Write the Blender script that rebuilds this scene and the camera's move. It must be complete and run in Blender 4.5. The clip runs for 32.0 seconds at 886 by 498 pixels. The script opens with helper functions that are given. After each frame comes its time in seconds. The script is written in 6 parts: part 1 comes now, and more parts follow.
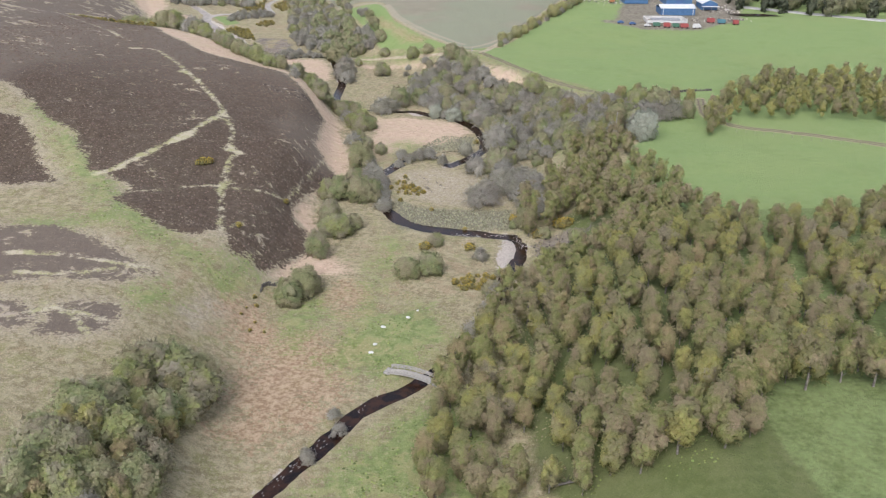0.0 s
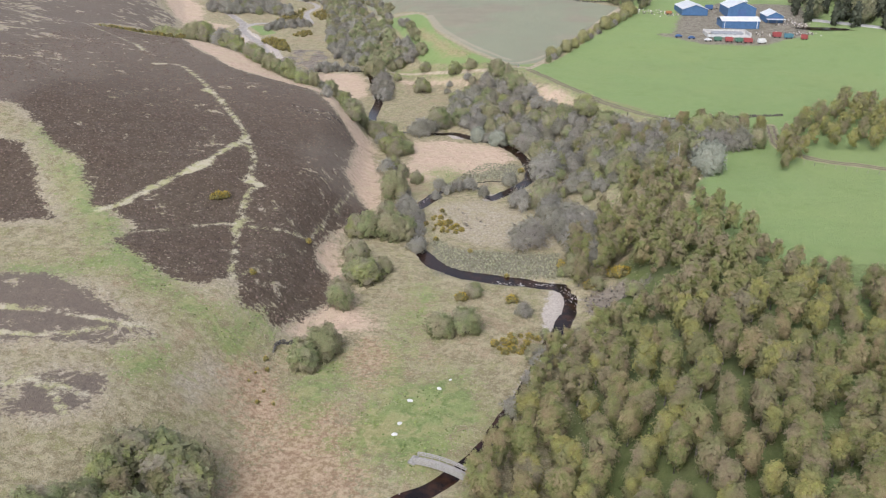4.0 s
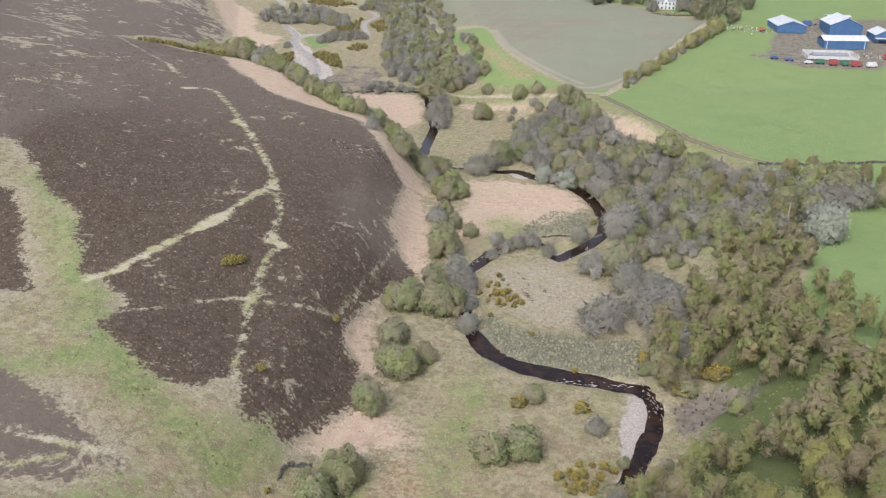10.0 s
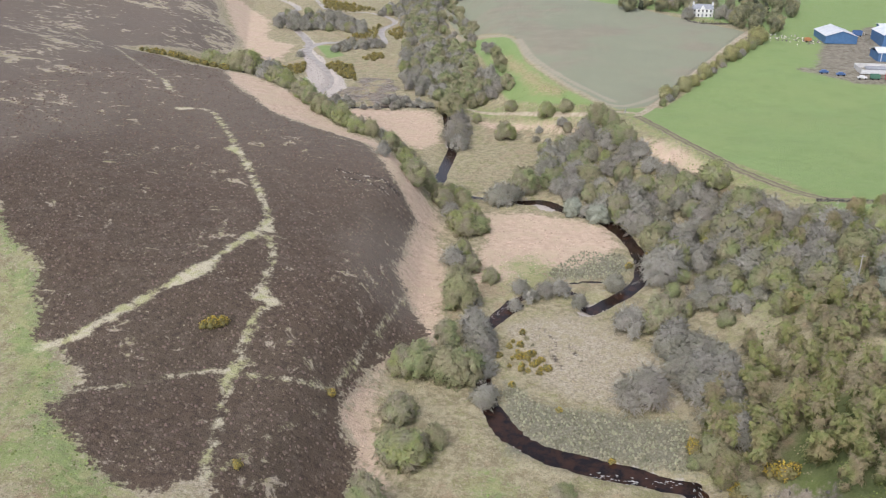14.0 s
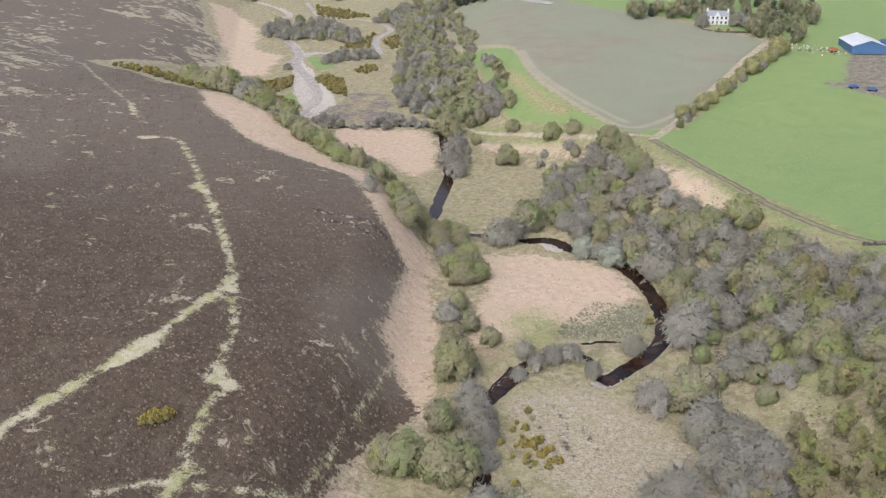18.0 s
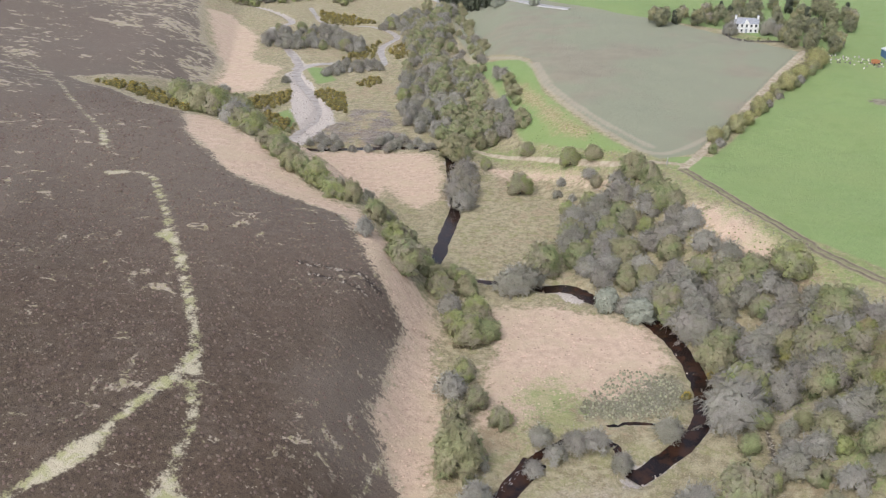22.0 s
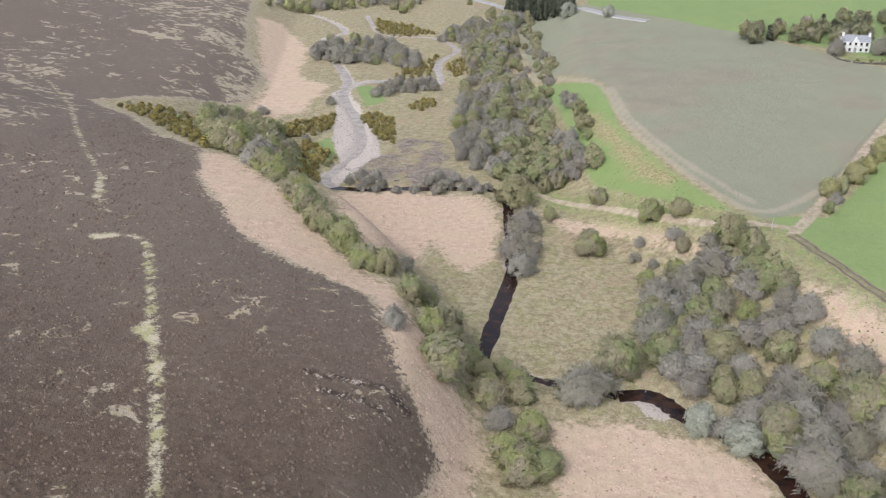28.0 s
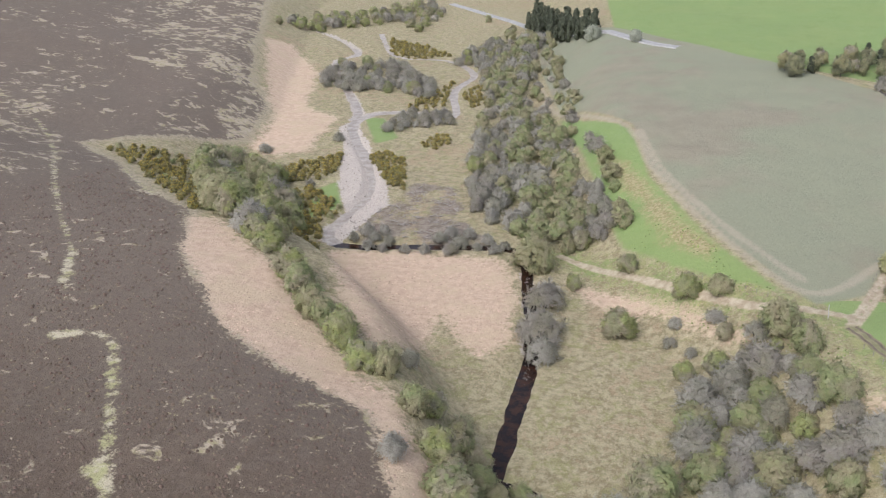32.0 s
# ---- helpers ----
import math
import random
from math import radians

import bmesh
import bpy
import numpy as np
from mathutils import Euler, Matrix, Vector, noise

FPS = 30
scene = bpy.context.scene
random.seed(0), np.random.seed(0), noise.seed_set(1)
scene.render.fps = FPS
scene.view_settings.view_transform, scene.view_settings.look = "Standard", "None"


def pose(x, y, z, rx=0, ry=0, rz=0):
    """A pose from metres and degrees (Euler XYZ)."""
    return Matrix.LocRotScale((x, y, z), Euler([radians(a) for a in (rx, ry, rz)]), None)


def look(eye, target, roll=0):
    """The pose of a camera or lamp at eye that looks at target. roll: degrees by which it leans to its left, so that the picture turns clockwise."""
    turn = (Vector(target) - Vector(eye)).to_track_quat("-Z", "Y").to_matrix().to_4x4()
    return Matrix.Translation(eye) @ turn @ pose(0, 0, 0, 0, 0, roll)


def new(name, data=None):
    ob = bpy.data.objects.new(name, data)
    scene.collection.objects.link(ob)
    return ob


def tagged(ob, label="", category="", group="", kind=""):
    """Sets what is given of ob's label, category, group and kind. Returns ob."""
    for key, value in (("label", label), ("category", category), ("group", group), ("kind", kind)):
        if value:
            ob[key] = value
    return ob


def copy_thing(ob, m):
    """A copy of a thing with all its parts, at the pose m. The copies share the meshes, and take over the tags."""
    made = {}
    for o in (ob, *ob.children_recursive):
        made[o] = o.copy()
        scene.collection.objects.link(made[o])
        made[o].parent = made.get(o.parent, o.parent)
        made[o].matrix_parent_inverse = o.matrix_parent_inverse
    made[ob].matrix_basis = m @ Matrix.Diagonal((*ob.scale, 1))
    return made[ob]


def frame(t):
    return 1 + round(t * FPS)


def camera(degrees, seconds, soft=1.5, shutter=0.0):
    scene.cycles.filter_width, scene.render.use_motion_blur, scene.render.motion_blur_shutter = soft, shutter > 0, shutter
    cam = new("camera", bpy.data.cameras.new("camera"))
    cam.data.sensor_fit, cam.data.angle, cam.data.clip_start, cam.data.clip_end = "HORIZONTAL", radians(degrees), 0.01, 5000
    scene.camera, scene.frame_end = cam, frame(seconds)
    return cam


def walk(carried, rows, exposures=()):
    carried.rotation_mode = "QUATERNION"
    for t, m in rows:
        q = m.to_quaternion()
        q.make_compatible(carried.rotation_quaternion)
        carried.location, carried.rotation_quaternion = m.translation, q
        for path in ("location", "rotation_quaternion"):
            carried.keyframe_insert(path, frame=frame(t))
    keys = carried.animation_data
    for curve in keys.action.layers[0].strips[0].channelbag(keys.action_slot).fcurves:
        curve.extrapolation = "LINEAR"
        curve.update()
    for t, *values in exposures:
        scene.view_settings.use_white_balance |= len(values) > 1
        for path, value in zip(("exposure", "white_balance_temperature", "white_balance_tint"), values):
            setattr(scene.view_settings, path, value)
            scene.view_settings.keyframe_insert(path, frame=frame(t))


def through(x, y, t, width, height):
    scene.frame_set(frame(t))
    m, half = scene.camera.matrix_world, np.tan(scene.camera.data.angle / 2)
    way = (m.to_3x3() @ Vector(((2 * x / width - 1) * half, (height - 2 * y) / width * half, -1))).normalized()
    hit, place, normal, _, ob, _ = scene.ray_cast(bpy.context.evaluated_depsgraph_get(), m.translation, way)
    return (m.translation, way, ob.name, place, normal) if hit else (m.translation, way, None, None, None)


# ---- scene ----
cam = camera(53.6, 32.0, soft=1.2)
METRES, EYE, TILT, LEAN, TURN = 260.0, 106.0, -24.0, -0.7, 0.0
ROWS = [
    (0.0, 0.0, 0.0, 0.0, 0.0, 0.0, -0.0),
    (0.5, 0.0005, 0.0141, 0.0061, 0.34, 0.04, -0.13),
    (1.0, 0.0012, 0.0282, 0.0124, 0.71, 0.06, -0.27),
    (1.5, 0.0019, 0.0422, 0.0186, 1.08, 0.1, -0.4),
    (2.0, 0.0022, 0.056, 0.0248, 1.43, 0.12, -0.56),
    (2.5, 0.0024, 0.07, 0.0307, 1.8, 0.14, -0.7),
    (3.0, 0.0025, 0.0839, 0.0366, 2.13, 0.15, -0.82),
    (3.5, 0.0026, 0.0978, 0.0425, 2.44, 0.16, -0.93),
    (5.5, 0.0025, 0.154, 0.067, 3.73, 0.17, -1.47),
    (6.0, 0.0022, 0.168, 0.0733, 4.07, 0.17, -1.59),
    (6.5, 0.0021, 0.1821, 0.0796, 4.4, 0.17, -1.69),
    (7.0, 0.0014, 0.1959, 0.0861, 4.72, 0.14, -1.83),
    (7.5, 0.0013, 0.2098, 0.0924, 5.08, 0.13, -1.95),
    (8.0, 0.0008, 0.224, 0.0988, 5.45, 0.11, -2.08),
    (8.5, -0.0001, 0.2379, 0.1049, 5.8, 0.1, -2.23),
    (9.0, -0.0008, 0.2511, 0.1107, 6.13, 0.08, -2.35),
    (9.5, -0.0017, 0.2653, 0.1169, 6.45, 0.06, -2.48),
    (10.0, -0.0026, 0.2793, 0.1233, 6.78, 0.04, -2.62),
    (10.5, -0.0035, 0.2934, 0.1294, 7.12, 0.02, -2.74),
    (11.0, -0.0047, 0.3076, 0.1356, 7.44, 0.0, -2.86),
    (11.5, -0.0057, 0.3217, 0.1419, 7.75, -0.02, -2.98),
    (12.0, -0.007, 0.3358, 0.1482, 8.04, -0.05, -3.08),
    (12.5, -0.0082, 0.3501, 0.1543, 8.23, -0.07, -3.14),
    (13.0, -0.0096, 0.3644, 0.1606, 8.23, -0.08, -3.12),
    (13.5, -0.0111, 0.379, 0.1669, 8.24, -0.09, -3.09),
    (14.0, -0.0124, 0.3935, 0.1733, 8.25, -0.1, -3.07),
    (14.5, -0.0138, 0.4082, 0.1796, 8.27, -0.11, -3.02),
    (16.5, -0.0185, 0.4675, 0.2048, 8.35, -0.12, -2.86),
    (17.0, -0.02, 0.4822, 0.2114, 8.38, -0.13, -2.85),
    (17.5, -0.0212, 0.4969, 0.2178, 8.42, -0.13, -2.82),
    (18.0, -0.0226, 0.5114, 0.2244, 8.44, -0.15, -2.8),
    (18.5, -0.0238, 0.526, 0.2307, 8.48, -0.15, -2.78),
    (19.0, -0.0251, 0.5403, 0.2374, 8.52, -0.17, -2.75),
    (19.5, -0.0263, 0.5546, 0.244, 8.62, -0.2, -2.74),
    (20.0, -0.0277, 0.5691, 0.2506, 8.75, -0.23, -2.74),
    (20.5, -0.0291, 0.5835, 0.2571, 8.86, -0.25, -2.75),
    (21.0, -0.0306, 0.5978, 0.2636, 8.99, -0.29, -2.77),
    (21.5, -0.0319, 0.6122, 0.2701, 9.14, -0.31, -2.77),
    (22.0, -0.0335, 0.6265, 0.2765, 9.3, -0.34, -2.8),
    (22.5, -0.0349, 0.6409, 0.2826, 9.52, -0.37, -2.84),
    (23.0, -0.0365, 0.6551, 0.2889, 9.75, -0.4, -2.88),
    (23.5, -0.0382, 0.6694, 0.295, 10.03, -0.44, -2.95),
    (24.0, -0.04, 0.6837, 0.301, 10.34, -0.47, -3.03),
    (24.5, -0.0418, 0.6979, 0.3072, 10.65, -0.5, -3.11),
    (25.0, -0.0437, 0.7121, 0.3133, 10.95, -0.53, -3.19),
    (25.5, -0.0454, 0.7262, 0.3196, 11.28, -0.56, -3.3),
    (27.5, -0.053, 0.7823, 0.3457, 12.81, -0.72, -3.78),
    (28.0, -0.0554, 0.796, 0.3526, 13.48, -0.79, -4.03),
    (28.5, -0.0578, 0.8096, 0.3595, 14.36, -0.85, -4.38),
    (29.0, -0.06, 0.8237, 0.3663, 14.62, -0.87, -4.45),
    (29.5, -0.0628, 0.837, 0.375, 14.65, -0.91, -4.44),
    (30.0, -0.0658, 0.8494, 0.3861, 14.67, -0.95, -4.43),
    (30.5, -0.0685, 0.8616, 0.3975, 14.71, -0.96, -4.41),
    (31.0, -0.0715, 0.8738, 0.4088, 14.73, -0.97, -4.39),
    (31.5, -0.0741, 0.8848, 0.4198, 14.74, -0.98, -4.39),
    (32.0, -0.0765, 0.8928, 0.4294, 14.74, -0.98, -4.38),
]
walk(cam, [(t, pose(0, 0, EYE, TILT, LEAN, TURN) @ pose(METRES * x, METRES * y, METRES * z, 90 + pitch, roll, yaw)) for t, x, y, z, yaw, pitch, roll in ROWS], exposures=((0.0, 0.48, 6050, 13), (32.0, 0.48, 6050, 13)))

# ---- daylight: an even, bright overcast ----
world = bpy.data.worlds.new("overcast_sky")
scene.world = world
world.use_nodes = True
wn, wl = world.node_tree.nodes, world.node_tree.links
sky = wn.new("ShaderNodeTexSky")
sky.sky_type, sky.sun_disc = "NISHITA", False
sky.sun_elevation, sky.sun_rotation = radians(48), radians(200)
sky.air_density, sky.dust_density, sky.ozone_density = 1.0, 4.0, 0.6
cloud = wn.new("ShaderNodeHueSaturation")
cloud.inputs["Saturation"].default_value = 0.45
wl.new(sky.outputs["Color"], cloud.inputs["Color"])
wl.new(cloud.outputs["Color"], wn["Background"].inputs["Color"])
wn["Background"].inputs["Strength"].default_value = 0.15
sun_data = bpy.data.lights.new("sun", "SUN")
sun_data.energy, sun_data.angle, sun_data.color = 0.9, radians(32), (1.0, 0.965, 0.91)
sun = new("sun", sun_data)
sun.matrix_world = look((0, 0, 300), (0 - math.sin(radians(200)) * 100, 0 - math.cos(radians(200)) * 100, 300 - 100 * math.tan(radians(48))))


# ---- materials ----
def material(name, rough=0.85, spec=0.2):
    m = bpy.data.materials.new(name)
    m.use_nodes = True
    b = m.node_tree.nodes["Principled BSDF"]
    b.inputs["Roughness"].default_value, b.inputs["Specular IOR Level"].default_value = rough, spec
    return m, m.node_tree.nodes, m.node_tree.links, b


def noise_node(nodes, links, coord, scale, detail=4.0, rough=0.6, warp=0.0):
    n = nodes.new("ShaderNodeTexNoise")
    n.inputs["Scale"].default_value, n.inputs["Detail"].default_value = scale, detail
    n.inputs["Roughness"].default_value, n.inputs["Distortion"].default_value = rough, warp
    links.new(coord, n.inputs["Vector"])
    return n.outputs["Fac"]


def maths(nodes, links, op, a, b=0.0, c=None):
    n = nodes.new("ShaderNodeMath")
    n.operation = op
    for k, v in enumerate((a, b) if c is None else (a, b, c)):
        if isinstance(v, (int, float)):
            n.inputs[k].default_value = v
        else:
            links.new(v, n.inputs[k])
    return n.outputs[0]


def ramp(nodes, links, fac, lo, hi, a=0.0, b=1.0):
    n = nodes.new("ShaderNodeMapRange")
    n.interpolation_type = "SMOOTHSTEP"
    links.new(fac, n.inputs["Value"])
    for key, v in (("From Min", lo), ("From Max", hi), ("To Min", a), ("To Max", b)):
        n.inputs[key].default_value = v
    return n.outputs["Result"]


def mix(nodes, links, fac, a, b, kind="MIX"):
    n = nodes.new("ShaderNodeMix")
    n.data_type, n.blend_type = "RGBA", kind
    for sock, v in ((n.inputs[0], fac), (n.inputs[6], a), (n.inputs[7], b)):
        if isinstance(v, tuple):
            sock.default_value = (*v, 1)
        elif isinstance(v, (int, float)):
            sock.default_value = v
        else:
            links.new(v, sock)
    return n.outputs[2]


def bump(nodes, links, bsdf, height, strength=0.5, distance=0.3):
    n = nodes.new("ShaderNodeBump")
    n.inputs["Strength"].default_value, n.inputs["Distance"].default_value = strength, distance
    links.new(height, n.inputs["Height"])
    links.new(n.outputs["Normal"], bsdf.inputs["Normal"])


def plain(name, low, high, rough=0.8, scale=2.0, spec=0.2, metal=0.0, relief=0.2):
    """A surface that varies between two colours, by stains and by grain."""
    m, n, l, b = material(name, rough, spec)
    co = n.new("ShaderNodeTexCoord").outputs["Object"]
    big, small = noise_node(n, l, co, scale), noise_node(n, l, co, scale * 9, 3)
    f = maths(n, l, "ADD", maths(n, l, "MULTIPLY", big, 0.65), maths(n, l, "MULTIPLY", small, 0.35))
    l.new(mix(n, l, ramp(n, l, f, 0.32, 0.68), low, high), b.inputs["Base Color"])
    b.inputs["Metallic"].default_value = metal
    bump(n, l, b, small, relief, 0.05)
    return m


def foliage(name, colours, through=0.3, tint=0.25, gaps=0.0, twiggy=False):
    """Leaves or twigs: each plant draws its colour from the list, each leaf differs a little."""
    m = bpy.data.materials.new(name)
    m.use_nodes = True
    n, l = m.node_tree.nodes, m.node_tree.links
    b = n["Principled BSDF"]
    b.inputs["Roughness"].default_value, b.inputs["Specular IOR Level"].default_value = 0.75, 0.15
    own = n.new("ShaderNodeObjectInfo").outputs["Random"]
    near = noise_node(n, l, n.new("ShaderNodeNewGeometry").outputs["Position"], 0.14, 2)
    own = maths(n, l, "ADD", maths(n, l, "MULTIPLY", own, 0.8), ramp(n, l, near, 0.3, 0.7, -0.1, 0.3))
    r = n.new("ShaderNodeValToRGB")
    r.color_ramp.elements[0].color, r.color_ramp.elements[1].color = (*colours[0], 1), (*colours[-1], 1)
    for k, c in enumerate(colours[1:-1]):
        r.color_ramp.elements.new((k + 1) / (len(colours) - 1)).color = (*c, 1)
    l.new(own, r.inputs["Fac"])
    leaf = n.new("ShaderNodeNewGeometry").outputs["Random Per Island"]
    v = n.new("ShaderNodeHueSaturation")
    l.new(r.outputs["Color"], v.inputs["Color"])
    l.new(ramp(n, l, leaf, 0, 1, 1 - tint * 1.6, 1 + tint * 1.6), v.inputs["Value"])
    l.new(ramp(n, l, maths(n, l, "FRACT", maths(n, l, "MULTIPLY", leaf, 7.3)), 0, 1, 0.485, 0.515), v.inputs["Hue"])
    where = n.new("ShaderNodeNewGeometry").outputs["Position"]
    fleck, spray = noise_node(n, l, where, 4.5, 3, 0.7), noise_node(n, l, where, 1.3, 3, 0.65)
    dapple = maths(n, l, "ADD", ramp(n, l, fleck, 0.3, 0.7, 0.86, 1.14), ramp(n, l, spray, 0.3, 0.7, -0.10, 0.10))
    v2 = n.new("ShaderNodeHueSaturation")
    l.new(v.outputs["Color"], v2.inputs["Color"])
    l.new(dapple, v2.inputs["Value"])
    v = v2
    bump(n, l, b, maths(n, l, "ADD", fleck, maths(n, l, "MULTIPLY", spray, 1.2)), 0.35, 0.3)
    l.new(v.outputs["Color"], b.inputs["Base Color"])
    t = n.new("ShaderNodeBsdfTranslucent")
    l.new(v.outputs["Color"], t.inputs["Color"])
    s = n.new("ShaderNodeMixShader")
    s.inputs[0].default_value = through
    l.new(b.outputs[0], s.inputs[1])
    l.new(t.outputs[0], s.inputs[2])
    if gaps:
        cut = noise_node(n, l, where, 8.0 if twiggy else 6.0, 2, 0.6)
        hole = n.new("ShaderNodeBsdfTransparent")
        lace = n.new("ShaderNodeMixShader")
        l.new(maths(n, l, "GREATER_THAN", cut, 0.5 + gaps), lace.inputs[0])
        l.new(s.outputs[0], lace.inputs[1])
        l.new(hole.outputs[0], lace.inputs[2])
        s = lace
    l.new(s.outputs[0], n["Material Output"].inputs["Surface"])
    return m


def ground_material():
    m, n, l, b = material("moor_and_pasture", 0.95, 0.1)
    pos = n.new("ShaderNodeNewGeometry").outputs["Position"]
    flat = n.new("ShaderNodeVectorMath")
    flat.operation = "MULTIPLY"
    flat.inputs[1].default_value = (1, 1, 0.8)
    l.new(pos, flat.inputs[0])
    pos = flat.outputs[0]
    N = lambda s, d=4.0, r=0.6, w=0.0: noise_node(n, l, pos, s, d, r, w)
    M = lambda op, a, c=0.0: maths(n, l, op, a, c)
    X = lambda f, a, c: mix(n, l, f, a, c)
    R = lambda f, lo, hi, a=0.0, c=1.0: ramp(n, l, f, lo, hi, a, c)
    broad, mid, fine, grain = N(0.025, 3), N(0.11, 5, 0.65), N(0.45, 5, 0.7), N(2.2, 5, 0.75)
    tuft = n.new("ShaderNodeTexVoronoi")
    tuft.inputs["Scale"].default_value = 1.15
    l.new(pos, tuft.inputs["Vector"])
    tuft = tuft.outputs["Distance"]

    clump_ = N(1.05, 3, 0.65)

    def cover(name, ragged, soft):
        a = n.new("ShaderNodeAttribute")
        a.attribute_name = name
        if name in ("path", "green"):
            near = M("ADD", M("MULTIPLY", M("SUBTRACT", fine, 0.5), ragged * 3.4), M("MULTIPLY", M("SUBTRACT", grain, 0.5), ragged * 3.0))
            near = M("ADD", near, M("MULTIPLY", M("SUBTRACT", mid, 0.5), ragged * 2.0))
            return R(M("ADD", a.outputs["Fac"], near), -soft, soft)
        edge = M("ADD", M("ADD", M("MULTIPLY", M("SUBTRACT", mid, 0.5), ragged * 1.7), M("MULTIPLY", M("SUBTRACT", fine, 0.5), ragged * 0.9)), M("MULTIPLY", M("SUBTRACT", clump_, 0.5), ragged * 1.5))
        return R(M("ADD", a.outputs["Fac"], edge), -soft, soft)

    speck = N(5.5, 3, 0.7)
    clump = N(0.95, 4, 0.7)
    blotch = N(0.24, 4, 0.62, 0.6)
    straw = X(R(fine, 0.40, 0.60), (0.240, 0.205, 0.118), (0.405, 0.350, 0.220))
    straw = X(M("MULTIPLY", R(blotch, 0.50, 0.62), 0.58), straw, (0.262, 0.262, 0.108))
    straw = X(M("MULTIPLY", R(M("ADD", M("MULTIPLY", broad, 0.5), M("MULTIPLY", blotch, 0.5)), 0.46, 0.40), 0.6), straw, (0.360, 0.262, 0.168))
    straw = X(M("MULTIPLY", R(clump, 0.53, 0.65), 0.65), straw, (0.455, 0.400, 0.270))
    straw = X(M("MULTIPLY", R(clump, 0.46, 0.36), 0.4), straw, (0.185, 0.165, 0.085))
    straw = X(M("MULTIPLY", R(speck, 0.55, 0.66), 0.6), straw, (0.52, 0.46, 0.34))
    straw = X(M("MULTIPLY", R(speck, 0.46, 0.36), 0.75), straw, (0.145, 0.120, 0.070))
    green = X(R(fine, 0.35, 0.7), (0.128, 0.215, 0.048), (0.190, 0.275, 0.070))
    green = X(M("MULTIPLY", R(blotch, 0.47, 0.58), 0.75), green, (0.335, 0.318, 0.150))
    green = X(M("MULTIPLY", R(grain, 0.52, 0.72), 0.4), green, (0.105, 0.160, 0.045))
    green = X(M("MULTIPLY", R(clump, 0.56, 0.66), 0.45), green, (0.41, 0.39, 0.21))
    pasture = X(R(fine, 0.3, 0.75), (0.202, 0.282, 0.100), (0.232, 0.304, 0.118))
    pasture = X(M("MULTIPLY", R(broad, 0.4, 0.65), 0.5), pasture, (0.240, 0.298, 0.112))
    pasture = X(M("MULTIPLY", R(mid, 0.5, 0.72), 0.5), pasture, (0.182, 0.248, 0.080))
    pasture = X(M("MULTIPLY", R(speck, 0.55, 0.72), 0.25), pasture, (0.30, 0.33, 0.15))
    heather = X(R(fine, 0.3, 0.72), (0.070, 0.050, 0.035), (0.122, 0.089, 0.061))
    heather = X(R(grain, 0.42, 0.75), heather, (0.142, 0.104, 0.075))
    heather = X(M("MULTIPLY", R(broad, 0.42, 0.62), 0.6), heather, (0.104, 0.082, 0.057))
    heather = X(M("MULTIPLY", R(blotch, 0.50, 0.62), 0.5), heather, (0.152, 0.118, 0.088))
    heather = X(M("MULTIPLY", R(clump, 0.48, 0.40), 0.6), heather, (0.055, 0.038, 0.030))
    heather = X(M("MULTIPLY", R(speck, 0.45, 0.33), 0.4), heather, (0.050, 0.036, 0.030))
    heather = X(M("MULTIPLY", R(speck, 0.60, 0.72), 0.3), heather, (0.285, 0.228, 0.165))
    mottle_haze = n.new("ShaderNodeAttribute")
    mottle_haze.attribute_name = "mottle"
    # heather greyed and paled with distance: haze put into colour, also over mottled areas
    heather = X(M("MULTIPLY", R(mottle_haze.outputs["Fac"], -17, -2), 0.6), heather, (0.205, 0.168, 0.134))
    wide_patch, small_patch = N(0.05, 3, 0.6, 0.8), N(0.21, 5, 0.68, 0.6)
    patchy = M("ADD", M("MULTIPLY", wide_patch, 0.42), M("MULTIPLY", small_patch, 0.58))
    patchy = M("ADD", patchy, M("MULTIPLY", R(mottle_haze.outputs["Fac"], -14, 34), 0.085))
    moorgrass = X(R(fine, 0.42, 0.68), (0.470, 0.400, 0.305), (0.350, 0.320, 0.165))
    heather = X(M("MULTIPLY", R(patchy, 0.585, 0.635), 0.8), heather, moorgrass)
    heather = X(M("MULTIPLY", R(M("ADD", clump, M("MULTIPLY", R(mid, 0.4, 0.65), 0.07)), 0.665, 0.72), 0.75), heather, moorgrass)
    bracken = X(R(fine, 0.3, 0.7), (0.470, 0.344, 0.253), (0.608, 0.466, 0.351))
    bracken = X(M("MULTIPLY", R(mid, 0.46, 0.62), 0.65), bracken, (0.522, 0.418, 0.287))
    bracken = X(M("MULTIPLY", R(grain, 0.55, 0.75), 0.32), bracken, (0.342, 0.232, 0.166))
    bracken = X(M("MULTIPLY", R(speck, 0.58, 0.72), 0.3), bracken, (0.589, 0.470, 0.345))
    plough = X(R(mid, 0.3, 0.7), (0.250, 0.225, 0.165), (0.285, 0.262, 0.190))
    plough = X(M("MULTIPLY", R(broad, 0.36, 0.54), 0.8), plough, (0.252, 0.268, 0.182))
    plough = X(M("MULTIPLY", R(speck, 0.5, 0.7), 0.25), plough, (0.19, 0.165, 0.115))
    gravel = X(R(grain, 0.35, 0.65), (0.37, 0.32, 0.275), (0.58, 0.52, 0.46))
    track = X(R(fine, 0.35, 0.65), (0.34, 0.27, 0.19), (0.50, 0.42, 0.315))
    mud = X(R(fine, 0.35, 0.65), (0.140, 0.110, 0.088), (0.270, 0.230, 0.190))
    mud = X(M("MULTIPLY", R(speck, 0.56, 0.68), 0.8), mud, (0.45, 0.41, 0.36))
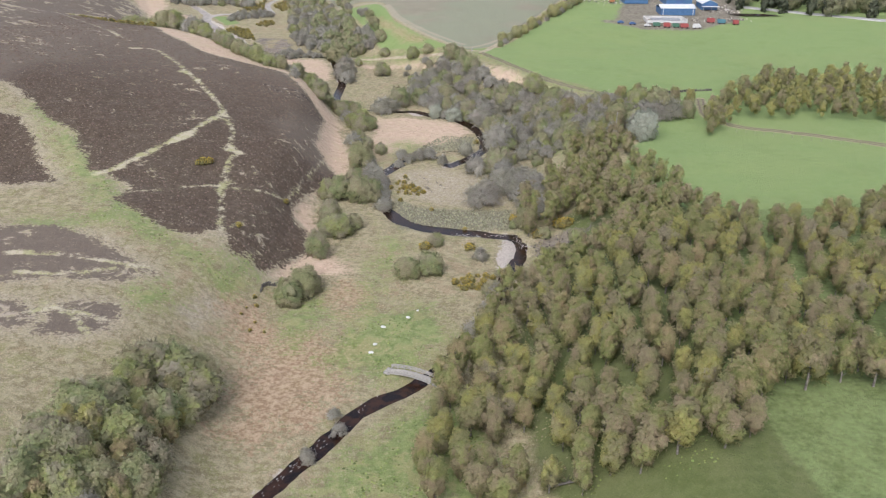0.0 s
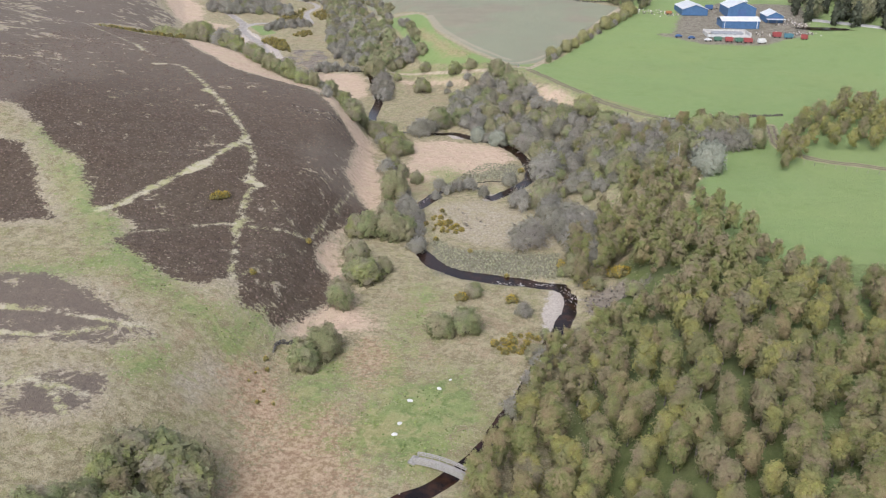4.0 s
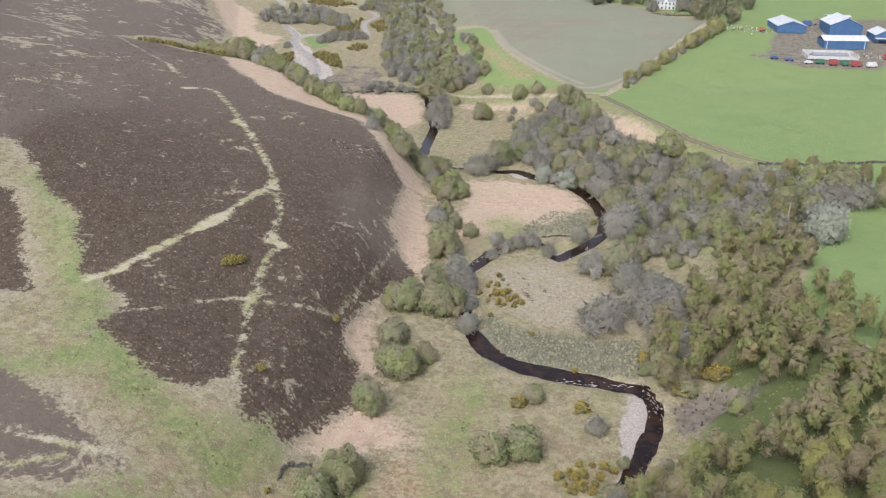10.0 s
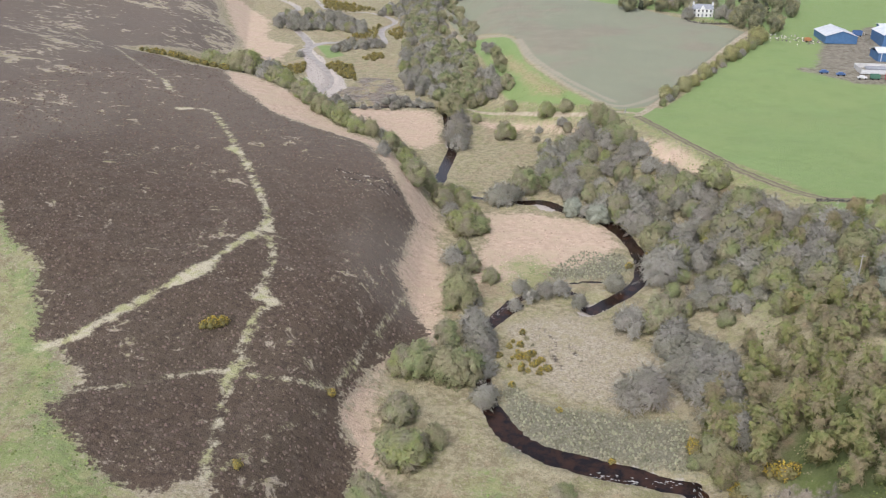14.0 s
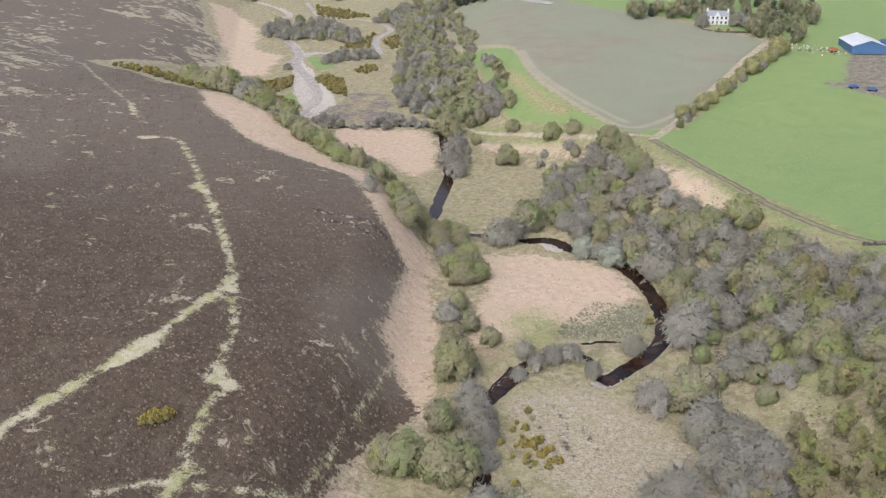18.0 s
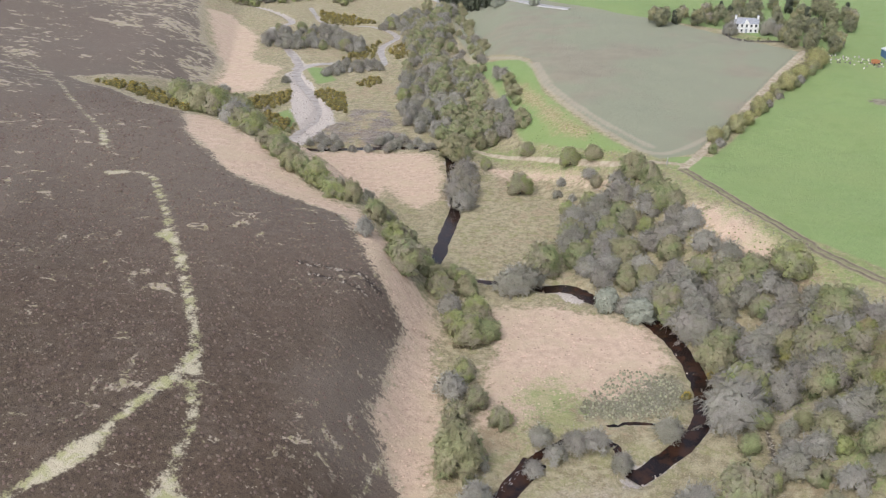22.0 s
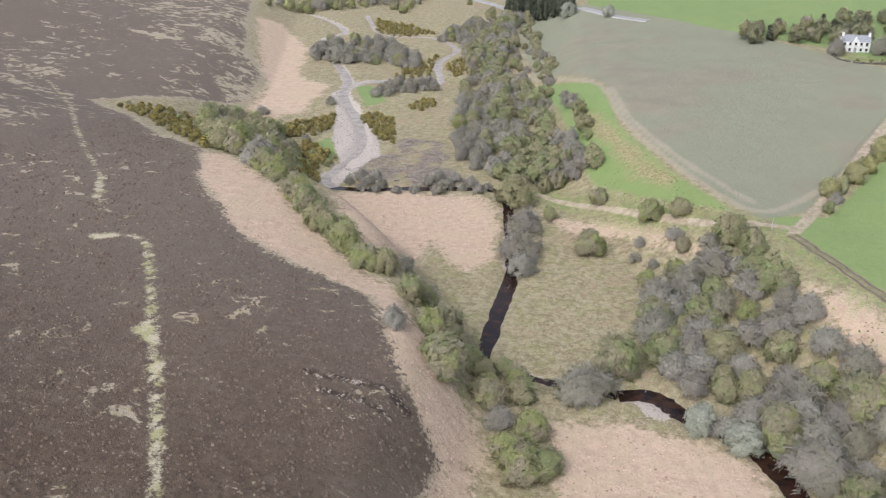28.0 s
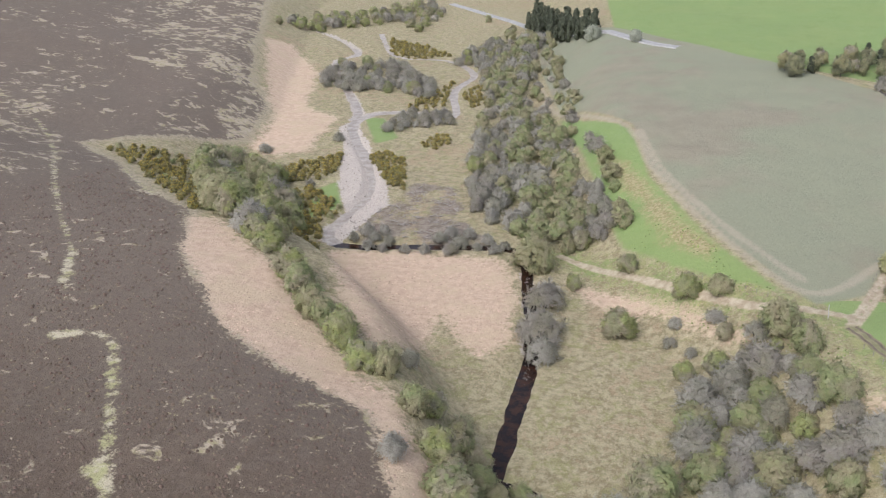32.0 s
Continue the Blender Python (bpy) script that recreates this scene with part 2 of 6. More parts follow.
    rush = X(R(grain, 0.4, 0.66), (0.140, 0.138, 0.098), (0.300, 0.280, 0.205))
    pale = X(R(grain, 0.36, 0.62), (0.240, 0.192, 0.135), (0.510, 0.445, 0.340))
    pale = X(M("MULTIPLY", R(clump, 0.52, 0.62), 0.7), pale, (0.50, 0.44, 0.33))
    pale = X(M("MULTIPLY", R(clump, 0.46, 0.38), 0.6), pale, (0.22, 0.18, 0.12))
    pale = X(M("MULTIPLY", R(fine, 0.48, 0.60), 0.6), pale, (0.330, 0.285, 0.170))
    path = X(R(blotch, 0.45, 0.58), (0.540, 0.485, 0.345), (0.410, 0.398, 0.205))
    rim = n.new("ShaderNodeAttribute")
    rim.attribute_name = "heather"
    rimmed = M("MULTIPLY", R(M("ADD", rim.outputs["Fac"], M("MULTIPLY", M("SUBTRACT", fine, 0.5), 22.0)), -7, -1), 0.7)
    rut = n.new("ShaderNodeAttribute")
    rut.attribute_name = "track"
    track = X(M("MULTIPLY", R(rut.outputs["Fac"], 1.0, 1.35), 0.6), track, (0.25, 0.26, 0.12))
    litter = X(R(clump, 0.40, 0.60), (0.290, 0.180, 0.115), (0.500, 0.360, 0.245))
    lane = X(R(fine, 0.35, 0.65), (0.250, 0.225, 0.130), (0.370, 0.320, 0.215))
    peat_bank = X(R(clump, 0.52, 0.62), (0.045, 0.034, 0.028), (0.52, 0.46, 0.38))
    lea = X(R(fine, 0.35, 0.7), (0.092, 0.122, 0.036), (0.124, 0.150, 0.050))
    lea = X(M("MULTIPLY", R(mid, 0.42, 0.62), 0.5), lea, (0.160, 0.172, 0.072))
    lea = X(M("MULTIPLY", R(speck, 0.55, 0.7), 0.4), lea, (0.270, 0.275, 0.130))
    col = X(rimmed, straw, pale)
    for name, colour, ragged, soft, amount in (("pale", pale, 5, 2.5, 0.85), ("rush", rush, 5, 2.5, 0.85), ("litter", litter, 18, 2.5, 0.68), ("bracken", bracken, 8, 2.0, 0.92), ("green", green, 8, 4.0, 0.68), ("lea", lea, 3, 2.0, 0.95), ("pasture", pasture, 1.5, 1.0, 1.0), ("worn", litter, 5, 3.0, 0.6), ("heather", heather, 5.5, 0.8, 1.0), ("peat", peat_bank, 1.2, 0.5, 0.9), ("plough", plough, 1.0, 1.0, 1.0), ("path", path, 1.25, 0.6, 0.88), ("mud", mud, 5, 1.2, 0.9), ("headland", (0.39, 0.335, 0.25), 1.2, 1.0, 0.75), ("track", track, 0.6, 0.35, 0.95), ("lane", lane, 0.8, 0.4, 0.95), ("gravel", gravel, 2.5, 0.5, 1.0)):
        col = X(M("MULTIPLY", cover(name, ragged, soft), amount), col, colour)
    l.new(col, b.inputs["Base Color"])
    b.inputs["Sheen Weight"].default_value, b.inputs["Sheen Roughness"].default_value = 0.05, 0.45
    h = M("ADD", M("MULTIPLY", fine, 0.9), M("ADD", M("MULTIPLY", grain, 0.45), M("MULTIPLY", tuft, 0.25)))
    bump(n, l, b, M("ADD", h, M("MULTIPLY", speck, 0.4)), 0.75, 0.55)
    return m


def water_material():
    m, n, l, b = material("peat_water", 0.10, 0.22)
    pos = n.new("ShaderNodeNewGeometry").outputs["Position"]
    f, g = noise_node(n, l, pos, 0.35, 4), noise_node(n, l, pos, 2.6, 4)
    l.new(mix(n, l, ramp(n, l, f, 0.35, 0.65), (0.012, 0.008, 0.008), (0.042, 0.020, 0.012)), b.inputs["Base Color"])
    bump(n, l, b, g, 0.35, 0.12)
    return m


tarmac = plain("weathered_tarmac", (0.30, 0.295, 0.285), (0.42, 0.41, 0.40), 0.9, 0.4)


# ---- plan: outlines of ground cover, lines of paths and burns, stands of trees ----
AREAS = {}
AREAS["heather_moor"] = [(-46, 212.1), (-43, 221.1), (-37, 233), (-41, 245.9), (-45.8, 251.9), (-45.6, 258.1), (-41.7, 278.3), (-34, 291), (-42.4, 305), (-46.7, 310.8), (-47.3, 346.5), (-58, 357.7), (-70.5, 382.2), (-88.9, 388.1), (-109, 397.9), (-133.3, 425.4), (-137.1, 434.3), (-147.8, 453.1), (-171.6, 468.3), (-203.7, 497.3), (-226.3, 511.1), (-195, 575), (-207, 621), (-234.1, 660.2), (-267, 733), (-310, 837), (-330, 1000), (-700, 1000), (-700, 250), (-146.8, 298.2), (-126.7, 275.6), (-115.4, 267.2), (-109.3, 256.6), (-102.7, 246.7), (-89, 237.4), (-88.8, 225.1), (-74.5, 216.3), (-64.8, 213.6), (-59.6, 220.4), (-55.3, 213.1), (-54.2, 210.8), (-49.1, 218.4), (-50.1, 212.4)]
AREAS["heather_patch_a"] = [(-145.7, 274.4), (-133.4, 271.8), (-123.7, 255.6), (-110.3, 236.4), (-120.2, 232), (-132.4, 238.4)]
AREAS["heather_patch_b"] = [(-118.7, 203.8), (-97.2, 206.9), (-82.9, 200.6), (-69, 189.8), (-75.4, 183.4), (-87.6, 181.4), (-105.2, 175)]
AREAS["heather_patch_c"] = [(-81.8, 157.5), (-83, 167), (-79.7, 172.7), (-71.2, 172.9), (-70.1, 163.5), (-75.4, 157.9)]
AREAS["heather_patch_d"] = [(-98.4, 168.9), (-89.6, 168.8), (-85.1, 163.1), (-87.4, 158.3), (-94, 159.1)]
AREAS["mottle_far"] = [(-374, 726), (-320, 869), (-214, 636), (-195, 575), (-224.3, 583.5), (-277.6, 622.5)]
AREAS["mottle_top"] = [(-315, 563), (-289, 622), (-191, 468.4), (-148.3, 347.4), (-160, 333.7), (-159.9, 298.7)]
AREAS["mottle_edge"] = [(-49.3, 311.3), (-44.5, 330.3), (-39.8, 322.1), (-42.4, 306.8), (-45.9, 302.7)]
AREAS["mottle_patch"] = [(-120, 206.4), (-97.3, 208), (-69, 189.8), (-65.7, 159.8), (-81.8, 155.4), (-94, 152.9)]
AREAS["bracken_bank"] = [(-46, 212.1), (-43, 221.1), (-37, 233), (-41, 245.9), (-45.8, 251.9), (-45.6, 258.1), (-41.7, 278.3), (-34, 291), (-42.4, 305), (-46.7, 310.8), (-47.3, 346.5), (-58, 357.7), (-70.5, 382.2), (-88.9, 388.1), (-109, 397.9), (-133.3, 425.4), (-137.1, 434.3), (-142.8, 445.1), (-137.6, 450.1), (-124.3, 439.4), (-109.1, 429.5), (-95.1, 412.3), (-81, 398.6), (-69.2, 392.9), (-60.2, 379.7), (-46.5, 367.3), (-42.8, 361.1), (-38, 336), (-35, 322), (-34, 319), (-32, 291), (-40.8, 273), (-40.9, 259.4), (-35, 242), (-32, 232), (-24, 219), (-34, 213), (-42, 211.1)]
AREAS["bracken_meadow"] = [(-30, 368), (-15, 375), (9, 366), (13, 352), (1, 336), (-9, 334), (-16, 323), (-27, 321), (-28, 348)]
AREAS["bracken_flat"] = [(-122, 483), (-93, 489), (-67, 488), (-59, 468), (-56, 444), (-62, 432), (-76, 452), (-75.1, 419.7), (-79.5, 409.3), (-93.1, 426)]
AREAS["bracken_far"] = [(-191, 573), (-179, 562), (-165, 569), (-170, 619), (-193, 634), (-214, 701), (-252, 754), (-266, 745), (-214, 636), (-200, 617)]
AREAS["bracken_far_patch"] = [(-309, 658), (-304, 680), (-266.5, 656.2), (-281.7, 644.6)]
AREAS["bracken_cutting"] = [(-47, 478), (-31, 472), (-12, 459), (6, 440), (-5, 445), (-19, 459), (-38, 466)]
AREAS["bracken_cutting_b"] = [(21, 416), (33, 411), (38, 392), (37, 377), (31, 386), (23, 406)]
AREAS["litter_a"] = [(-43, 171.1), (-35, 184), (-23, 182), (-15, 177), (-21, 163), (-25, 151), (-30, 143), (-37, 139), (-43, 148)]
AREAS["litter_b"] = [(-23, 182), (-18, 185), (-16, 172), (-19, 168)]
AREAS["litter_c"] = [(-31, 199), (-27, 213), (-14, 206), (-22, 193)]
AREAS["grass_meadow"] = [(-19, 193), (-2, 200), (3, 182), (-9, 163), (-27, 170), (-25, 182)]
AREAS["grass_holm"] = [(-27, 124), (-22, 131), (-8, 151), (2, 161), (9, 155), (13, 125)]
AREAS["grass_hollow"] = [(-58.3, 201.2), (-51.1, 215.5), (-47, 212.2), (-53.2, 195.7)]
AREAS["grass_under_willow"] = [(-40, 193), (-32, 206), (-27, 193), (-35, 179)]
AREAS["green_strip"] = [(-69, 616), (-37, 571), (-28, 528), (-8, 482), (8, 455), (-11, 469), (-33, 493), (-40, 515), (-49, 548)]
AREAS["strip_worn"] = [(-46, 552), (-36, 540), (-22, 508), (-8, 479), (-10, 475), (-21, 490), (-34, 522)]
AREAS["green_shore"] = [(-144, 530), (-139, 539), (-129, 517), (-137, 504)]
AREAS["green_shore_b"] = [(-159, 623), (-150, 624), (-134, 595), (-141, 586)]
AREAS["plough"] = [(-108, 808), (16, 678), (82, 590), (25, 458), (14, 451), (-4, 482), (-29, 537), (-37, 577), (-71, 630), (-99, 742)]
AREAS["yard"] = [(101, 522), (116, 573), (149, 615), (197, 608), (177, 526), (148, 503), (116, 509)]
AREAS["yard_mud"] = [(93, 521), (119, 525), (151, 515), (147, 499), (114, 501)]
AREAS["gravel_bar"] = [(16, 220), (17, 233), (21, 244), (25, 242), (24, 228), (21, 218)]
AREAS["gravel_islet"] = [(-16, 383), (-12, 385), (-7, 383), (-8, 376), (-12, 377)]
AREAS["gravel_scree"] = [(-165, 606), (-163, 622), (-142, 582), (-119, 538), (-114, 523), (-117, 503), (-119, 489), (-126, 490), (-129, 501), (-126, 513), (-137, 534), (-152, 579)]
AREAS["debris"] = [(-123, 503), (-114, 523), (-109, 541), (-95, 544), (-86, 515), (-68, 501), (-91, 493), (-111, 491)]
AREAS["scar"] = [(28, 237), (32, 243), (37, 245), (46, 244), (43, 237), (37, 234), (30, 229), (28, 231)]
AREAS["rushes"] = [(-11, 250), (-15, 264), (-14, 275), (-6, 267), (23, 265), (23, 249), (9, 250), (-5, 251)]
AREAS["pale_marsh"] = [(-17, 301), (-2, 308), (11, 301), (22, 286), (23, 269), (9, 268), (-7, 274), (-12, 289)]
AREAS["rushes_bend"] = [(-8, 331), (1, 347), (13, 346), (16, 337), (9, 330), (-6, 327)]
AREAS["pale_slope"] = [(31, 333), (36, 337), (44, 335), (45, 328), (37, 325), (32, 325)]
AREAS["grass_bend"] = [(-18, 322), (-17, 338), (-8, 336), (-7, 325)]
AREAS["grass_lawn"] = [(56, 622), (62, 634), (76, 632), (78, 622), (66, 616)]
AREAS["grass_slope"] = [(30, 345), (42, 348), (46, 338), (34, 338)]
AREAS["grass_slope_b"] = [(40, 318), (55, 325), (66, 318), (64, 300), (47, 300)]
AREAS["pale_bank"] = [(-61, 178), (-57, 193), (-51, 189), (-55, 173)]
AREAS["litter_bank"] = [(-52, 193), (-45, 199), (-37, 180), (-43, 174)]
AREAS["grass_bank"] = [(-71, 179), (-64, 186), (-61, 182), (-67, 174)]
LINES = {}
LINES["peat_ditch"] = (0.45, [(29.2, 337), (29.3, 326), (28.1, 312), (28.2, 304.6)])
LINES["peat_drain"] = (0.3, [(-8, 300), (-4, 295), (-5, 288), (-2, 281)])
LINES["peat_drain_b"] = (0.3, [(0, 300), (-1, 292), (2, 286)])
LINES["moor_path_a"] = (0.95, [(-100.4, 243.2), (-95.8, 247.1), (-93, 256.8), (-87, 268.9), (-82.7, 278.7), (-80.6, 290.1), (-76.9, 304.4)])
LINES["moor_path_b"] = (0.75, [(-76.9, 306.4), (-78.8, 310.4), (-85.8, 324), (-101.8, 350.4), (-117.1, 375), (-122.5, 382.9), (-126.7, 383.5)])
LINES["moor_path_c"] = (0.6, [(-75.1, 299.8), (-70.3, 290.7), (-69.4, 276.1), (-65.5, 272.9), (-67, 265.7), (-66.1, 254.2), (-65.1, 245.4), (-62.7, 235.7), (-60.7, 226.6), (-59.6, 219.3)])
LINES["moor_path_d"] = (0.25, [(-89.2, 232), (-79.9, 237.2), (-73.7, 244.2), (-66.8, 249.2), (-57.5, 250), (-48.5, 254.7), (-46.3, 267.8), (-42.4, 304)])
LINES["moor_path_e"] = (-0.1, [(-58.6, 221.3), (-54.3, 232.3), (-51, 242), (-47.7, 249.8)])
LINES["moor_path_f"] = (0.45, [(-141.9, 396.4), (-153.3, 413), (-183.6, 445.8), (-201.7, 470.1), (-238.7, 514.6), (-264.6, 532.7), (-300.4, 551.4)])
LINES["moor_path_g"] = (0.90, [(-133.6, 379.8), (-129.6, 382.7)])
LINES["moor_path_h"] = (0.40, [(-187.4, 482.8), (-163.9, 462.2)])
LINES["moor_path_k"] = (1.50, [(-77.8, 306.3), (-76, 302.6)])
LINES["moor_path_l"] = (1.60, [(-68.4, 273.9), (-65.5, 272.9)])
LINES["moor_path_m"] = (2.00, [(-85.8, 271.4), (-82.7, 278.7)])
LINES["moor_path_n"] = (1.40, [(-103.7, 349.3), (-98.9, 346.2)])
LINES["moor_path_o"] = (0.80, [(-153.3, 413), (-144.7, 398.3)])
LINES["moor_path_p"] = (0.60, [(-63.2, 253.3), (-65.7, 249.1)])
LINES["moor_path_q"] = (-0.1, [(-76.9, 304.4), (-72.2, 299.7), (-64.5, 300.6)])
LINES["moor_path_r"] = (0.7, [(-103.4, 191.3), (-93.0, 192.9), (-80.7, 191.3), (-70.2, 191.8)])
LINES["moor_path_s"] = (0.4, [(-97.4, 182.5), (-86.2, 182.5), (-77.2, 188.9)])
LINES["moor_path_t"] = (0.6, [(-88.0, 164.3), (-80.8, 169.0), (-71.0, 165.9)])
LINES["moor_path_u"] = (0.4, [(-87.1, 170.1), (-78.3, 165.6), (-72.6, 159.6)])
LINES["peat_scarp"] = (0.8, [(-71.8, 349), (-64.1, 350.2), (-58.3, 352), (-53.2, 349.6)])
LINES["peat_scarp_b"] = (0.6, [(-68, 345.3), (-60.2, 347), (-55.4, 345.4)])
LINES["grass_rake_a"] = (4.0, [(-131.6, 282.5), (-114.2, 262.6), (-99, 237.8), (-77.7, 212.7), (-69.1, 207.3), (-57.3, 200.1)])
LINES["grass_rake_b"] = (3.0, [(-86.5, 216.2), (-95.1, 206.7), (-104, 208)])
LINES["grass_rake_c"] = (2.0, [(-18, 196), (-16, 217), (-13, 239)])
LINES["track_a"] = (1.25, [(-51, 495), (-32, 481), (-17, 468), (0, 452), (20, 446)])
LINES["track_b"] = (1.5, [(20, 441), (34, 475), (59, 536), (84, 593)])
LINES["lane_c"] = (1.6, [(20, 441), (33, 415), (48, 388), (46, 388), (64, 360), (78, 360), (93, 360)])
LINES["lane_d"] = (2.2, [(106, 352), (101, 327), (109, 314), (127, 307), (160, 290)])
LINES["grass_verge"] = (5, [(20, 441), (33, 415), (48, 388), (46, 388), (64, 360), (78, 360), (93, 360)])
LINES["grass_verge_b"] = (3.5, [(-51, 495), (-32, 481), (-17, 468), (0, 452), (20, 446)])
LINES["headland"] = (1.2, [(-91, 696), (-75, 631), (-51, 594), (-37, 573), (-27, 530), (-6, 484), (9, 458), (17, 456), (31, 476)])
LINES["headland_b"] = (1.2, [(-34, 569), (-25, 532), (-5, 491), (12, 464)])
LINES["mottle_far_edge"] = (45, [(-310, 837), (-267, 733), (-234.1, 660.2), (-207, 621), (-195, 575)])
LINES["gravel_far"] = (2.6, [(-163, 620), (-165, 634), (-211, 715), (-216, 736), (-205, 749), (-232, 786), (-271, 824), (-285, 838)])
LINES["gravel_far_b"] = (1.8, [(-120, 631), (-119, 638), (-131, 673), (-130, 691), (-126, 712), (-150, 746), (-176, 742), (-191, 755), (-216, 813)])
LINES["gravel_run"] = (3.0, [(-138, 568), (-156, 599), (-163, 620), (-152, 637), (-120, 631)])
STREAMS = {}
STREAMS["stream_low"] = (1.15, [(-33, 123), (-31, 127), (-25, 137), (-20, 146), (-15, 155), (-5, 162), (2, 172), (11, 194), (18, 214), (24, 232), (25, 240), (21, 246), (4, 250), (-10, 254)])
STREAMS["stream_mid"] = (1.4, [(24, 245), (17, 246), (6, 247), (-2, 249), (-11, 255), (-16, 263), (-19, 272), (-21, 284), (-23, 296), (-19, 304), (-15, 313)])
STREAMS["stream_neck"] = (0.1, [(-17, 310), (-14, 316), (-8, 322), (-1, 322), (1, 317), (3, 311)])
STREAMS["stream_side"] = (-0.2, [(-2, 326), (3, 328), (10, 329), (15, 326)])
STREAMS["stream_bend"] = (1.6, [(3, 310), (8, 316), (16, 326), (19, 339), (16, 356), (11, 368), (6, 375), (-6, 380), (-10, 386), (-18, 384)])
STREAMS["stream_link"] = (0.5, [(-18, 384), (-27, 386), (-36, 386), (-43, 390), (-50, 390)])
STREAMS["stream_high"] = (1.2, [(-49, 387), (-49, 391), (-49, 404), (-49, 421), (-49, 435), (-53, 457), (-58, 479), (-62, 497), (-74, 497), (-91, 494), (-112, 489), (-122, 490)])
STREAMS["stream_scree"] = (1.3, [(-119, 489), (-127, 496), (-125, 516), (-123, 534), (-138, 568), (-156, 599), (-163, 620), (-152, 637), (-120, 631)])
STREAMS["stream_far"] = (0.9, [(-163, 620), (-165, 634), (-211, 715), (-216, 736), (-205, 749), (-232, 786), (-271, 824), (-285, 838)])
STREAMS["stream_far_b"] = (0.7, [(-120, 631), (-119, 638), (-131, 673), (-130, 691), (-126, 712), (-150, 746), (-176, 742), (-191, 755), (-216, 813)])
STANDS = {}
STANDS["birch_wood"] = [(-3, 123), (-1, 142), (0, 156), (3, 170), (12, 187), (19, 210), (25, 224), (26, 246), (25, 258), (30, 272), (35, 284), (40, 293), (49, 298), (58, 293), (65, 281), (67, 262), (71, 243), (76, 224), (88, 215), (105, 217), (118, 225), (150, 240), (152, 150), (95, 140), (73, 140), (63, 138), (58, 133), (52, 125), (54, 124), (52, 120), (41, 124), (32, 118), (23, 122)]
STANDS["clearing"] = [(14, 210), (24, 213), (33, 218), (39, 220), (44, 228), (46, 244), (41, 250), (30, 246), (22, 252)]
STANDS["far_wood"] = [(96, 302), (102, 325), (137, 375), (205, 388), (175, 322), (111, 323)]
STANDS["hanger"] = [(35, 352), (45, 365), (58, 335), (78, 341), (101, 336), (91, 320), (79, 319), (69, 305), (54, 307), (41, 335)]
STANDS["slope_scrub"] = [(-14, 401), (-11, 440), (10, 426), (20, 408), (31, 390), (40, 371), (51, 362), (62, 344), (81, 333), (74, 309), (60, 302), (46, 309), (39, 319), (31, 338), (23, 333), (17, 355), (-2, 384)]
STANDS["slope_green"] = [(24, 330), (36, 329), (46, 307), (58, 301), (54, 285), (47, 300), (38, 296), (30, 300), (25, 306)]
STANDS["upper_slope"] = [(-60, 498), (-69, 507), (-76, 535), (-80, 564), (-89, 608), (-99, 642), (-110, 682), (-118, 735), (-117, 788), (-108, 796), (-102, 742), (-97, 684), (-91, 644), (-77, 621), (-67, 600), (-58, 559), (-48, 535), (-53, 529), (-50, 495)]
STANDS["open_slope"] = [(25, 351), (35, 344), (48, 335), (47, 320), (57, 304), (52, 288), (36, 288), (25, 300), (20, 321)]
STANDS["open_slope_b"] = [(66, 323), (80, 328), (75, 311), (64, 306)]
STANDS["cutting_scrub"] = [(-20, 459), (-2, 448), (10, 437), (12, 425), (-2, 429), (-16, 435)]
STANDS["upper_link"] = [(-136, 840), (-101, 802), (-72, 656), (-57, 596), (-39, 534), (-33, 504), (-46, 508), (-62, 512), (-76, 534), (-90, 569), (-105, 624), (-114, 700), (-125, 754)]
STANDS["upper_grey"] = [(-76, 513), (-83, 520), (-91, 546), (-100, 600), (-94, 615), (-79, 561), (-73, 523)]
STANDS["gully_trees"] = [(-178.4, 507.6), (-189.5, 529.8), (-190.1, 551.1), (-172, 539), (-156, 529), (-138, 495), (-115, 437), (-126.8, 445.7), (-139.7, 455.3)]
STANDS["left_clump"] = [(-66.9, 100.1), (-68.9, 108.2), (-66.6, 120.1), (-62.7, 134.5), (-63.6, 146.4), (-58.4, 153), (-51.2, 158.6), (-47.1, 152.2), (-49.1, 138.4), (-48.1, 122.5), (-51.2, 109.1)]
STANDS["marsh_grey"] = [(20, 297), (29, 295), (32, 288), (34, 274), (32, 258), (28, 261), (25, 273), (22, 285)]
STANDS["far_grey"] = [(-201, 673), (-209, 718), (-176, 722), (-140, 678), (-139, 659), (-159, 667), (-183, 668)]
STANDS["far_grey_b"] = [(-145, 606), (-142, 632), (-121, 634), (-115, 619), (-138, 603)]
STANDS["debris_grey"] = [(-116, 487), (-115, 498), (-106, 500), (-101, 491), (-94, 491), (-91, 501), (-79, 502), (-68, 498), (-67, 491), (-100, 487)]
STANDS["house_wood"] = [(21, 646), (52, 681), (85, 712), (128, 693), (100, 586), (81, 583), (77, 611), (79, 645), (51, 645)]
STANDS["conifers"] = [(-124, 838), (-126, 895), (-75, 785), (-65, 732)]
STANDS["road_wood"] = [(20, 656), (30, 678), (72, 681), (65, 644)]
STANDS["top_left_far"] = [(-279, 790), (-279, 853), (-231, 891), (-213, 919), (-191, 885), (-193, 821), (-218, 849)]
STANDS["forest_far"] = [(178, 560), (191, 545), (226, 538), (267, 518), (299, 556), (353, 664), (208, 660)]
STANDS["hedge"] = [(27, 457), (31, 457), (50, 496), (90, 573), (87, 583), (52, 511)]
STANDS["gorse_a"] = [(-166, 550), (-156, 560), (-149, 568), (-144, 552), (-147, 538), (-158, 532)]
